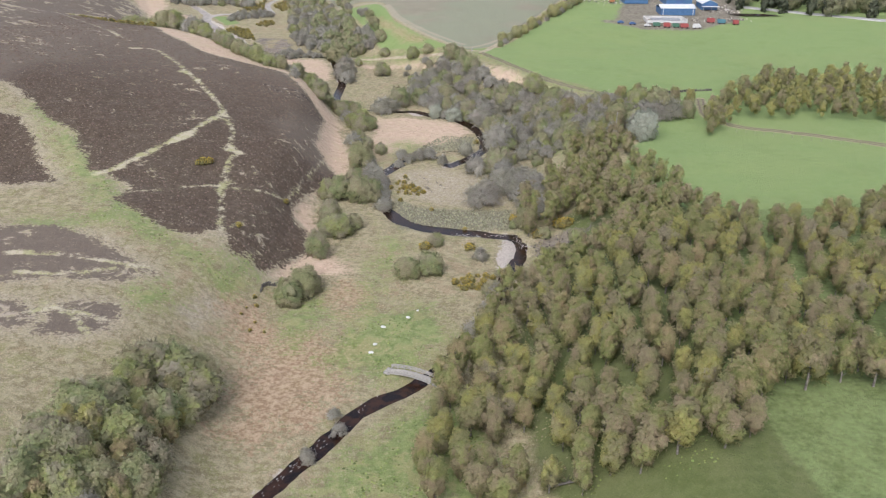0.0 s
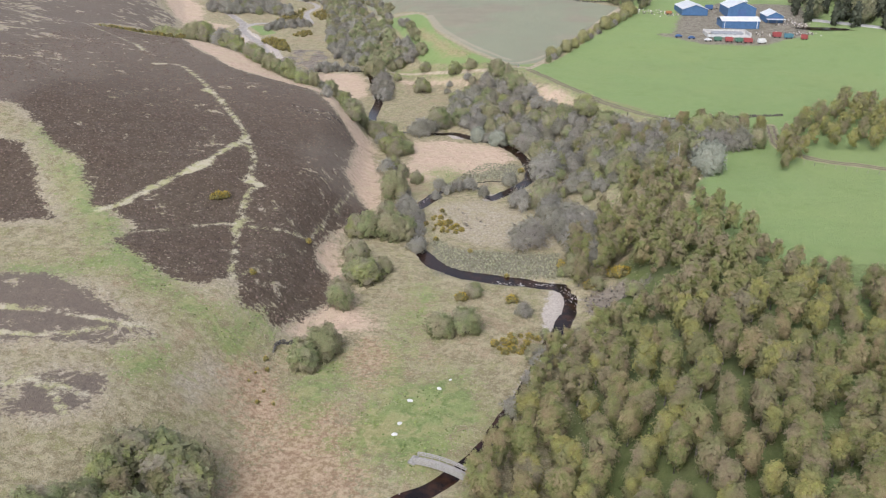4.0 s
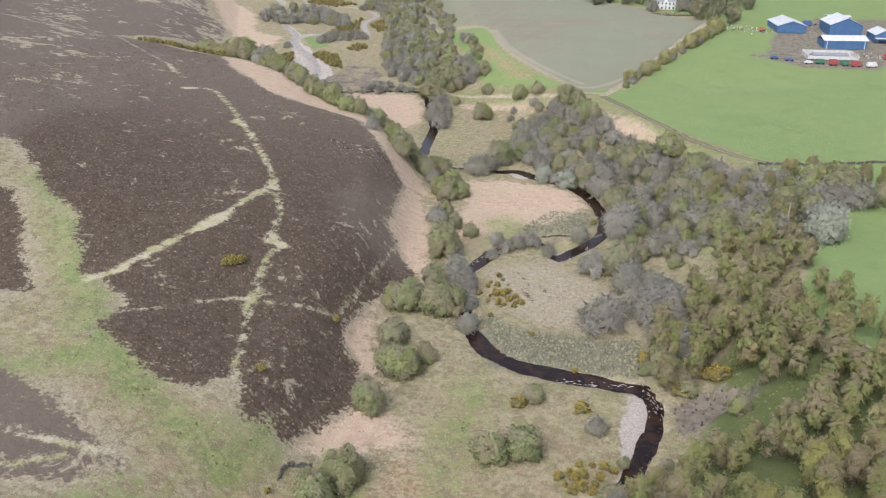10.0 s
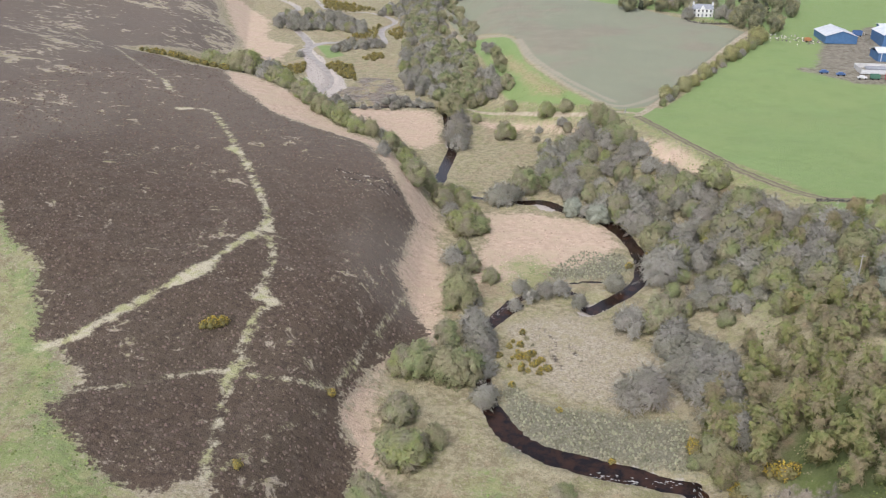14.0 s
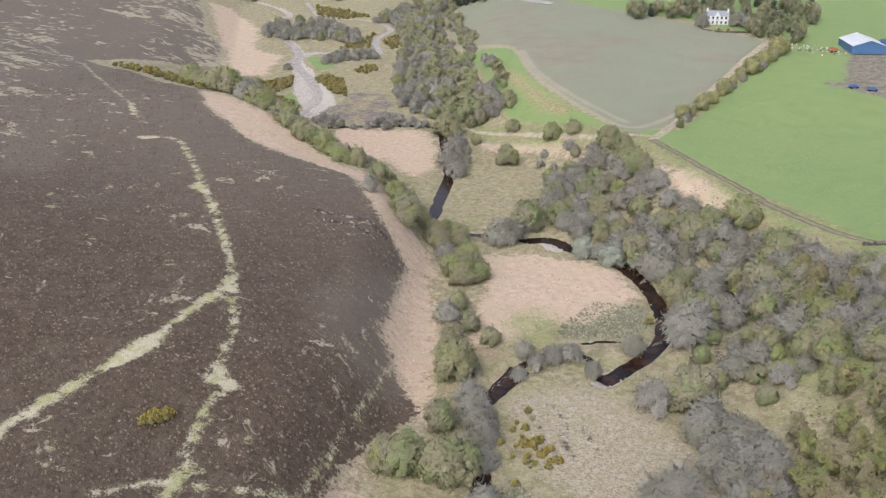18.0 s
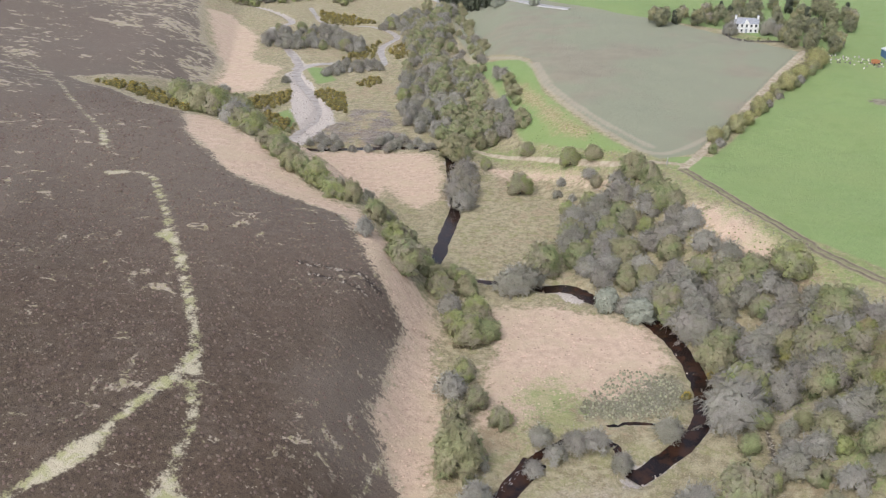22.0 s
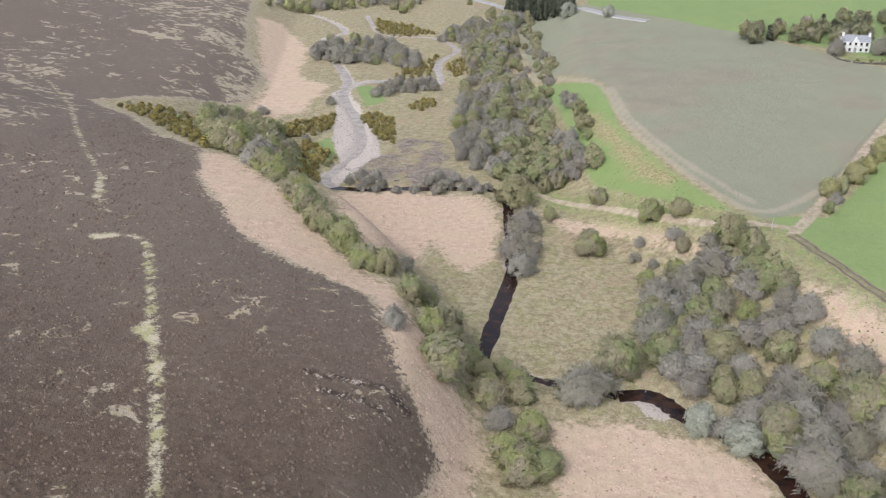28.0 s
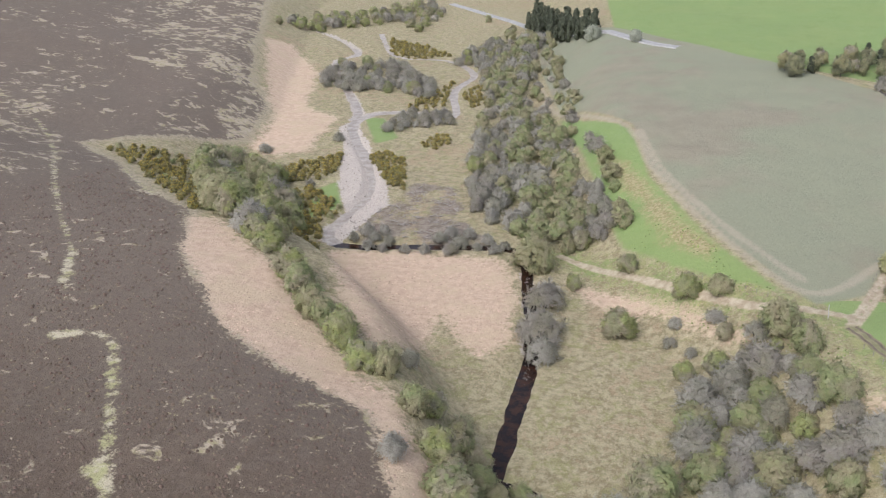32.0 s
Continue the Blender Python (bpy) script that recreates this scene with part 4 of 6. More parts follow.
def water_near(x, y):
    """The gap to the water, read off the ground's own grid."""
    i = min(max(int(np.searchsorted(gx, x)), 0), nx - 1)
    j = min(max(int(np.searchsorted(gy, y)), 0), ny - 1)
    return float(GAP[j, i])


# ---- the burn ----
peat = water_material()
shallow = plain("shallow_stony_water", (0.22, 0.185, 0.155), (0.46, 0.41, 0.36), 0.45, 0.35, 0.5)
for k, (w, pts) in STREAM_LINES.items():
    bm = bmesh.new()
    rows = []
    fine_pts = round_line(pts, 1)
    for i, (x, y) in enumerate(fine_pts):
        (ax, ay), (bx, by) = fine_pts[max(i - 1, 0)], fine_pts[min(i + 1, len(fine_pts) - 1)]
        side = Vector((by - ay, ax - bx, 0)).normalized() * (w * 1.3 + 0.9)
        z = float(stream_level(y)) + (0.18 if y < 560 else 0.4)
        rows.append((bm.verts.new((x - side.x, y - side.y, z)), bm.verts.new((x + side.x, y + side.y, z))))
    for (a, b), (c, d) in zip(rows, rows[1:]):
        bm.faces.new((a, b, d, c))
    bmesh.ops.recalc_face_normals(bm, faces=bm.faces)
    if bm.faces[:] and sum(f.normal.z for f in bm.faces) < 0:
        bmesh.ops.reverse_faces(bm, faces=bm.faces)
    me = bpy.data.meshes.new("water")
    bm.to_mesh(me)
    bm.free()
    me.materials.append(shallow if k in ("stream_scree", "stream_far", "stream_far_b") else peat)
    tagged(new("water", me), "dark peaty burn running between grassy banks", "stream", kind="structure")

# ---- the tarred road beyond the far field ----
for k, (w, pts) in ROADS.items():
    bm, rows = bmesh.new(), []
    line = round_line(pts, 3)
    for i, (x, y) in enumerate(line):
        (ax, ay), (bx, by) = line[max(i - 1, 0)], line[min(i + 1, len(line) - 1)]
        side = Vector((by - ay, ax - bx, 0)).normalized() * w
        z = on_ground(x, y) + 0.45
        rows.append([bm.verts.new((x + side.x * s, y + side.y * s, z - d)) for s, d in ((-1.3, 1.6), (-1, 0), (1, 0), (1.3, 1.6))])
    for a, b in zip(rows, rows[1:]):
        for q in range(3):
            bm.faces.new((a[q], b[q], b[q + 1], a[q + 1]))
    bmesh.ops.recalc_face_normals(bm, faces=bm.faces)
    me = bpy.data.meshes.new("road")
    bm.to_mesh(me)
    bm.free()
    me.materials.append(tarmac)
    tagged(new("road", me), "pale grey tarred road across the far fields", "road", kind="structure")


# ---- the rutted farm lanes ----
rut_earth = plain("rut_earth", (0.115, 0.092, 0.072), (0.205, 0.168, 0.130), 0.95, 0.5)
lane_grass = plain("lane_grass", (0.165, 0.165, 0.085), (0.270, 0.240, 0.150), 0.95, 0.6)
for k in named("lane"):
    line = round_line(LINES[k][1], 2)
    steps = [(ax + (bx - ax) * q / 8, ay + (by - ay) * q / 8) for (ax, ay), (bx, by) in zip(line, line[1:]) for q in range(8)] + [line[-1]]
    bm, rows = bmesh.new(), []
    for i, (x, y) in enumerate(steps):
        (ax, ay), (bx, by) = steps[max(i - 1, 0)], steps[min(i + 1, len(steps) - 1)]
        side = Vector((by - ay, ax - bx, 0)).normalized()
        sway = 0.15 * math.sin(i * 0.9) + 0.1 * math.sin(i * 0.37)
        rows.append([bm.verts.new((x + side.x * (u + sway), y + side.y * (u + sway), on_ground(x + side.x * u, y + side.y * u) + lift)) for u, lift in ((-1.9, -0.1), (-1.45, 0.14), (-1.25, 0.08), (-0.6, 0.08), (-0.45, 0.16), (0.45, 0.16), (0.6, 0.08), (1.25, 0.08), (1.45, 0.14), (1.9, -0.1))])
    for a, b in zip(rows, rows[1:]):
        for q in range(9):
            bm.faces.new((a[q], b[q], b[q + 1], a[q + 1])).material_index = 1 if q in (2, 6) else 0
    bmesh.ops.recalc_face_normals(bm, faces=bm.faces)
    me = bpy.data.meshes.new("farm_track")
    bm.to_mesh(me)
    bm.free()
    me.materials.append(lane_grass), me.materials.append(rut_earth)
    tagged(new("farm_track", me), "rutted earth farm track with a grassy middle", "track", kind="structure")


# ---- plants ----
def link_mesh(name, verts, faces, material_, smooth_=False, normals=None):
    me = bpy.data.meshes.new(name)
    me.from_pydata(verts, [], faces)
    me.materials.append(material_)
    if smooth_ or normals:
        me.polygons.foreach_set("use_smooth", np.ones(len(me.polygons), bool))
    if normals:
        me.normals_split_custom_set_from_vertices(normals)
    return me


def part_mesh(name, me, parent, label=""):
    ob = new(name, me)
    ob.parent = parent
    return tagged(ob, label)


def tube(verts, faces, pts, radii, sides=6):
    """A tapered, bent limb through pts."""
    base = len(verts)
    for i, p in enumerate(pts):
        q = Vector(pts[min(i + 1, len(pts) - 1)]) - Vector(pts[max(i - 1, 0)])
        m = q.to_track_quat("Z", "Y").to_matrix()
        for k in range(sides):
            a = 2 * math.pi * k / sides
            verts.append(tuple(Vector(p) + m @ Vector((math.cos(a) * radii[i], math.sin(a) * radii[i], 0))))
    for i in range(len(pts) - 1):
        for k in range(sides):
            a, b = base + i * sides + k, base + i * sides + (k + 1) % sides
            faces.append((a, b, b + sides, a + sides))
    faces.append(tuple(base + (len(pts) - 1) * sides + k for k in range(sides)))


def leaf(verts, faces, p, size, rng, droop=0.0, long=1.3, out=None):
    """One spray of leaves, its face turned outwards from the crown."""
    a = Vector((rng.gauss(0, 1), rng.gauss(0, 1), rng.gauss(0, 0.6) - droop)).normalized()
    b = a.cross(Vector((rng.gauss(0, 1), rng.gauss(0, 1), rng.gauss(0, 1)))).normalized()
    if out is not None and a.cross(b).dot(out) > 0:
        b = -b
    a, b = a * size * long * 0.5, b * size * 0.5
    n = len(verts)
    verts += [tuple(p - a), tuple(p - a * 0.1 + b), tuple(p + a), tuple(p - a * 0.1 - b)]
    faces.append((n, n + 1, n + 2, n + 3))


BALL = bmesh.new()
bmesh.ops.create_cube(BALL, size=1.25)
bmesh.ops.triangulate(BALL, faces=BALL.faces[:])
BALL_V, BALL_F = [v.co.copy() for v in BALL.verts], [tuple(v.index for v in f.verts) for f in BALL.faces]
BALL_TURN = Euler((0.6, 0.6, 0.3)).to_matrix()
BALL_V = [BALL_TURN @ v for v in BALL_V]
BALL.free()
ROUND = bmesh.new()
bmesh.ops.create_icosphere(ROUND, subdivisions=2, radius=1)
ROUND_V, ROUND_F = np.array([v.co[:] for v in ROUND.verts]), np.array([[v.index for v in f.verts] for f in ROUND.faces])
ROUND.free()


COARSE = 1.0   # below 1: fewer, larger sprays, for far plants


def unit(v):
    return v / np.maximum(np.linalg.norm(v, axis=-1, keepdims=True), 1e-6)


def lobed_crown(rng, lobes, heart, fuzz, size, thin=0.55, rough=0.16, droop=0.0, radial=0.5, core=0.74):
    """A soft crown: uneven lobes of leaf, their surface broken up by small sprays. lobes: rows of x, y, z, width, height."""
    cv, cf, cn, base = [], [], [], 0
    heart = np.array(heart)
    for x, y, z, r, h in lobes:
        c, half = np.array((x, y, z)), np.array((r, r, h))
        wave = unit(rng.normal(size=(7, 3)))
        lump = lambda d: 1 + rough * sum(np.sin(d @ w * (3.0 + 1.3 * k) + 2.1 * k) for k, w in enumerate(wave)) / 2.2
        v = c + ROUND_V * half * core * lump(ROUND_V)[:, None]
        v[:, 2] = np.maximum(v[:, 2], 0.1)
        cv.append(v)
        cn.append(unit(ROUND_V * 0.5 + unit(v - heart) * 0.8 + (0, 0, 0.3)))
        cf.append(ROUND_F + base)
        base += len(v)
        n = int(fuzz * r * h)
        d = unit(rng.normal(size=(n, 3)))
        p = c + d * half * (lump(d) * (core + (1.3 - core) * rng.random(n) ** 1.5))[:, None]
        p[:, 2] = np.maximum(p[:, 2], 0.15)
        out = unit(d * 0.5 + unit(p - heart) * 0.8 + (0, 0, 0.3) + rng.normal(size=(n, 3)) * 0.13)
        face = unit(out + rng.normal(size=(n, 3)) * 0.35)
        u = unit(rng.normal(size=(n, 3)) * (1 - radial) + d * radial * 2 - np.array((0, 0, droop)))
        u = unit(u - face * np.sum(u * face, 1, keepdims=True) * 0.75)
        w = unit(np.cross(u, face))
        g = (size * rng.uniform(0.55, 1.3, n))[:, None]
        tri = np.stack([p - w * g * thin - u * g * 0.4, p + w * g * thin - u * g * 0.35, p + u * g], 1).reshape(-1, 3)
        cv.append(tri)
        cn.append(np.repeat(out, 3, 0))
        cf.append(np.arange(3 * n).reshape(-1, 3) + base)
        base += 3 * n
    return np.concatenate(cv).tolist(), np.concatenate(cf).tolist(), np.concatenate(cn).tolist()


def tree_parts(seed, tall, wide, low, count, fuzz, size, droop=0.0, lean=0.04, stems=1, lobe=(0.16, 0.25), stretch=1.1, top=0.42, thin=0.55, rough=0.16, radial=0.5):
    """Trunk with its limbs, and the crown with its normals: 1 unit is a metre. low: where the crown begins, top: where it is widest, as part of the height."""
    rng = random.Random(seed)
    grow = np.random.default_rng(seed)
    count, fuzz, size = max(5, int(count * COARSE)), fuzz * COARSE ** 2, size / COARSE
    tv, tf = [], []
    for s in range(stems):
        bend = Vector((rng.uniform(-1, 1), rng.uniform(-1, 1), 0)) * (tall * lean if stems == 1 else wide * 0.25)
        r = tall * 0.018 / stems ** 0.4
        pts = [bend * (k / 5) ** (1.5 if stems == 1 else 0.8) + Vector((rng.uniform(-1, 1), rng.uniform(-1, 1), 0)) * tall * 0.008 * min(k, 1) + Vector((0, 0, tall * 0.88 * k / 5 - 0.3)) for k in range(6)]
        tube(tv, tf, pts, [r * (1.25 - 1.1 * k / 5) for k in range(6)])
        for k in range(7 // stems + 2):
            z = rng.uniform(low * 0.8, 0.75)
            a = rng.uniform(0, 2 * math.pi)
            root = pts[min(int(z / 0.88 * 5), 4)]
            reach = wide * 0.4 * rng.uniform(0.6, 1.0) * (1.1 - 0.5 * z)
            tip = root + Vector((math.cos(a) * reach, math.sin(a) * reach, tall * rng.uniform(0.08, 0.17)))
            midp = root.lerp(tip, 0.5) + Vector((0, 0, tall * 0.03))
            tube(tv, tf, [root, midp, tip], [r * 0.5, r * 0.3, r * 0.08], 4)
    lobes = []
    for k in range(count):
        v = (k + 0.5 * rng.random()) / count
        girth = math.sqrt(max(0.0, 1 - ((v - top) / (1.02 - top if v > top else top + 0.35)) ** 2))
        r = wide * rng.uniform(*lobe) * (0.75 + 0.35 * girth)
        a = k * 2.4 + rng.uniform(-0.5, 0.5)
        rad = max(0.0, wide * 0.5 * girth * rng.uniform(0.8, 1.05) - r * 0.8)
        h = r * stretch * rng.uniform(0.85, 1.2)
        lobes.append((math.cos(a) * rad, math.sin(a) * rad, max(h * 0.7, min(tall * (low + (1 - low) * v), tall - h * 0.8)), r, h))
    crown = lobed_crown(grow, lobes, (0, 0, tall * (low + 0.3 * (1 - low))), fuzz, size, thin, rough, droop, radial)
    return (tv, tf), crown


def twig_parts(seed, tall, wide, count, fuzz, size=0.5, thin=0.09):
    """A bare shrub: several stems from the root, limbs, and rounded hazes of fine twigs."""
    rng = random.Random(seed)
    tv, tf = [], []
    lobes = []
    for s in range(6):
        a = s * 1.047 + rng.uniform(-0.4, 0.4)
        tip = Vector((math.cos(a), math.sin(a), 0)) * wide * 0.22 + Vector((0, 0, tall * rng.uniform(0.45, 0.6)))
        tube(tv, tf, [Vector((0, 0, -0.3)), tip * 0.5 + Vector((0, 0, tall * 0.06)), tip], [tall * 0.02, tall * 0.013, tall * 0.007], 5)
        for _ in range(3):
            b = rng.uniform(0, 2 * math.pi)
            far = tip + Vector((math.cos(b), math.sin(b), 0)) * wide * rng.uniform(0.1, 0.24) + Vector((0, 0, tall * rng.uniform(0.05, 0.25)))
            tube(tv, tf, [tip * rng.uniform(0.6, 0.95), far], [tall * 0.008, tall * 0.003], 4)
    count = max(5, int(count * COARSE))
    for k in range(count):
        v = (k + 0.6 * rng.random()) / count
        a, r = k * 2.4 + rng.uniform(-0.6, 0.6), wide * rng.uniform(0.09, 0.22)
        rad = wide * 0.5 * math.sqrt(max(0, 1 - v ** 2.2)) * rng.uniform(0.75, 1.05) - r * 0.75
        lobes.append((math.cos(a) * rad, math.sin(a) * rad, tall * (0.2 + 0.6 * v), r, r * rng.uniform(0.85, 1.1) * tall / wide * 1.3))
    crown = lobed_crown(np.random.default_rng(seed), lobes, (0, 0, tall * 0.15), fuzz * COARSE ** 2, size / COARSE ** 0.5, thin / COARSE, 0.3, 0.0, 0.8, 0.5)
    return (tv, tf), crown


bark = plain("birch_bark", (0.10, 0.085, 0.075), (0.34, 0.31, 0.28), 0.9, 1.5)
grey_bark = plain("grey_bark", (0.09, 0.08, 0.07), (0.19, 0.175, 0.155), 0.9, 2)
LOOKS = {
    "birch": foliage("birch_leaves", [(0.325, 0.330, 0.145), (0.425, 0.345, 0.205), (0.310, 0.335, 0.130), (0.375, 0.312, 0.205), (0.312, 0.308, 0.150), (0.430, 0.405, 0.150), (0.372, 0.332, 0.225)], 0.4, 0.05, 0.03),
    "olive": foliage("willow_leaves", [(0.373, 0.371, 0.203), (0.428, 0.391, 0.254), (0.341, 0.380, 0.187), (0.422, 0.377, 0.275), (0.390, 0.425, 0.177), (0.406, 0.372, 0.281)], 0.4, 0.05, 0.03),
    "grey": foliage("bare_twigs", [(0.425, 0.401, 0.342), (0.467, 0.446, 0.387), (0.399, 0.384, 0.303), (0.415, 0.383, 0.337), (0.393, 0.371, 0.278)], 0.4, 0.05, -0.01, True),
    "white": foliage("grey_willow_leaves", [(0.410, 0.430, 0.345), (0.435, 0.450, 0.365)], 0.35, 0.08, 0.04),
    "willow": foliage("yellow_willow_leaves", [(0.40, 0.395, 0.18), (0.44, 0.42, 0.20), (0.38, 0.385, 0.24)], 0.35, 0.1, 0.03),
    "gorse": foliage("gorse_spines", [(0.190, 0.178, 0.080), (0.250, 0.215, 0.094)], 0.25, 0.15),
    "conifer": foliage("conifer_needles", [(0.085, 0.096, 0.066), (0.105, 0.115, 0.076)], 0.2, 0.12),
    "copse": foliage("copse_leaves", [(0.250, 0.263, 0.150), (0.338, 0.325, 0.194), (0.237, 0.242, 0.163), (0.375, 0.350, 0.188), (0.438, 0.390, 0.357)], 0.35, 0.1, 0.02),
}
gorse_bloom = plain("gorse_bloom", (0.42, 0.30, 0.045), (0.53, 0.39, 0.06), 0.7, 3)
WORDS = {
    "birch": ("birch_tree", "birch tree with olive and bronze spring leaves", "tree"),
    "olive": ("willow_bush", "rounded olive-green willow bush in young leaf", "bush"),
    "grey": ("bare_shrub", "bare grey shrub with a haze of fine twigs", "shrub"),
    "bare": ("bare_shrub", "spreading bare grey shrub leaning over the burn", "shrub"),
    "round": ("pale_willow", "round pale grey-green willow bush by the burn", "bush"),
    "white": ("pale_willow", "large pale silvery willow at the field edge", "bush"),
    "willow": ("hedge_willow", "yellow-flowering hedge bush beside the farm track", "bush"),
    "gorse": ("gorse_bush", "dark green gorse bush covered in yellow flowers", "bush"),
    "conifer": ("conifer", "dark green conifer in a shelter belt", "tree"),
    "copse": ("broadleaf_tree", "dark broadleaf tree in the copse by the house", "tree"),
}


def make_plant(kind, seed):
    """One plant of 10 m (bushes: of 6 m, gorse: of 2 m), as an Empty with its parts."""
    if kind == "birch":
        t, c = tree_parts(seed, 10, 5.3, 0.3, 16, 72, 0.46, 0.6, stretch=1.25, top=0.42, lobe=(0.14, 0.24))
    elif kind == "copse":
        t, c = tree_parts(seed, 10, 8.5, 0.2, 14, 16, 0.95, 0.1, lobe=(0.12, 0.22))
    elif kind == "olive":
        t, c = tree_parts(seed, 6, 7.2, 0.1, 20, 60, 0.5, 0.1, stems=3, stretch=1.0, lobe=(0.11, 0.2), top=0.3)
    elif kind in ("white", "round"):
        t, c = tree_parts(seed, 6, 7.2, 0.1, 20, 64, 0.45, 0.0, stems=4, stretch=0.95, lobe=(0.13, 0.2), top=0.3)
    elif kind == "willow":
        t, c = tree_parts(seed, 6, 6.5, 0.1, 16, 60, 0.5, 0.1, stems=4, stretch=1.0, top=0.35)
    elif kind == "grey":
        t, c = twig_parts(seed, 6, 7.6, 22, 62, 0.78, 0.32)
    elif kind == "bare":
        t, c = twig_parts(seed, 5, 9.0, 18, 90, 0.75, 0.4)
    elif kind == "conifer":
        t, c = tree_parts(seed, 10, 4.4, 0.1, 10, 22, 0.8, 0.4, top=0.05, stretch=1.3)
    else:
        t, c = tree_parts(seed, 2, 3.0, 0.1, 13, 150, 0.22, 0.0, stems=1, stretch=0.75, top=0.2, rough=0.26)
    name, label, cat = WORDS[kind]
    root = tagged(new(name), label, cat)
    look_ = LOOKS[{"bare": "grey", "round": "white"}.get(kind, kind)]
    part_mesh("trunk", link_mesh("trunk", *t, bark if kind == "birch" else grey_bark, True), root)
    part_mesh("crown", link_mesh("crown", c[0], c[1], look_, True, c[2]), root)
    if kind == "gorse":
        rng, fv, ff = random.Random(seed + 5), [], []
        for p in c[0][::2]:
            if rng.random() < 0.5 and p[2] > 0.4 and math.sin(p[0] * 2.9 + seed) + math.sin(p[1] * 2.6) > -0.5:
                leaf(fv, ff, Vector(p) * 1.06, 0.21, rng)
        part_mesh("blossom", link_mesh("blossom", fv, ff, gorse_bloom), root, "bright yellow gorse flowers")
    return root


PARENTS = {k: [make_plant(k, 100 + 17 * i + 7 * j) for i in range({"birch": 5, "olive": 4, "grey": 4, "gorse": 3, "copse": 3}.get(k, 2))] for j, k in enumerate(WORDS)}
COARSE = 0.62
FAR_PARENTS = {k: [make_plant(k, 300 + 13 * i + 7 * j) for i in range(3)] for j, k in enumerate(("birch", "olive", "grey", "gorse"))}
COARSE = 1.0
TALL = {"birch": 10, "copse": 10, "conifer": 10, "bare": 5, "gorse": 2}
used = set()
plants_rng = random.Random(7)


def plant(kind, x, y, tall, group="", label=""):
    pick = plants_rng.randrange(len(PARENTS[kind]))
    ob = PARENTS[kind][pick]
    s = tall / TALL.get(kind, 6)
    wide, deep = s * plants_rng.uniform(0.82, 1.2), s * plants_rng.uniform(0.82, 1.2)
    m = Matrix.LocRotScale((x, y, on_ground(x, y) - 0.05), Euler((plants_rng.uniform(-0.05, 0.05), plants_rng.uniform(-0.05, 0.05), plants_rng.uniform(0, 6.28))), None)
    if (kind, pick) in used:
        ob = copy_thing(ob, m)
    used.add((kind, pick))
    ob.matrix_basis = m @ Matrix.Diagonal((wide, deep, s, 1))
    return tagged(ob, label, group=group)


def thicket(group, label, category, places):
    """Far plants that nobody could count, in one mesh for each surface."""
    name = group.replace(" ", "_")
    root = tagged(new(name), label, category, kind="stuff")
    pools = {}
    for kind, x, y, tall in places:
        ob = plants_rng.choice(FAR_PARENTS[kind])
        s = tall / TALL.get(kind, 6)
        wide, a = s * plants_rng.uniform(0.88, 1.14), plants_rng.uniform(0, 6.28)
        turn = np.array(((math.cos(a), -math.sin(a), 0), (math.sin(a), math.cos(a), 0), (0, 0, 1)))
        for part_ in (q for q in ob.children if not q.name.startswith("trunk")):
            me, piece = part_.data, part_.name.split(".")[0]
            co = np.empty(len(me.vertices) * 3, np.float32)
            me.vertices.foreach_get("co", co)
            if (me.name, "n") not in KEPT:
                corner = np.empty(len(me.loops) * 3, np.float32)
                me.corner_normals.foreach_get("vector", corner)
                at = np.empty(len(me.loops), np.int32)
                me.loops.foreach_get("vertex_index", at)
                no = np.zeros((len(me.vertices), 3), np.float32)
                no[at] = corner.reshape(-1, 3)
                KEPT[me.name, "n"], KEPT[me.name, "f"] = no, np.array([tuple(p.vertices) for p in me.polygons])
            v, f, n = pools.setdefault((piece, me.materials[0].name), ([], [], []))
            base = sum(len(q) for q in v)
            v.append((co.reshape(-1, 3) * (wide, wide, s)) @ turn.T + (x, y, on_ground(x, y) - 0.05))
            n.append(KEPT[me.name, "n"] @ turn.T)
            f.append(KEPT[me.name, "f"] + base)
    for (piece, mat), (v, f, n) in pools.items():
        me = link_mesh(piece, np.concatenate(v).tolist(), np.concatenate(f).tolist(), bpy.data.materials[mat], True, np.concatenate(n).tolist() if piece == "crown" else None)
        tagged(part_mesh(piece, me, root), kind="stuff")


KEPT = {}
FAR_WORDS = {"gorse": "dense yellow-flowering gorse", "olive": "mixed olive-green willows and grey shrubs", "birch": "close-grown olive-leaved birches"}


def scatter(area, gap, seed, keep=None):
    """Places at least gap apart inside an area of the plan."""
    rng = random.Random(seed)
    pts = AREAS[area] if isinstance(area, str) else area
    x0, x1 = min(p[0] for p in pts), max(p[0] for p in pts)
    y0, y1 = min(p[1] for p in pts), max(p[1] for p in pts)
    tries = int((x1 - x0) * (y1 - y0) / gap ** 2 * 6) + 20
    cand = np.array([(rng.uniform(x0, x1), rng.uniform(y0, y1)) for _ in range(tries)])
    cand = cand[inside(cand[:, 0], cand[:, 1], pts)]
    cells, out = {}, []
    for x, y in cand:
        i, j = int(x // gap), int(y // gap)
        near = [q for a in (-1, 0, 1) for b in (-1, 0, 1) for q in cells.get((i + a, j + b), [])]
        if all((x - u) ** 2 + (y - v) ** 2 > gap * gap for u, v in near) and (keep is None or keep(x, y)):
            cells.setdefault((i, j), []).append((x, y))
            out.append((float(x), float(y)))
    return out


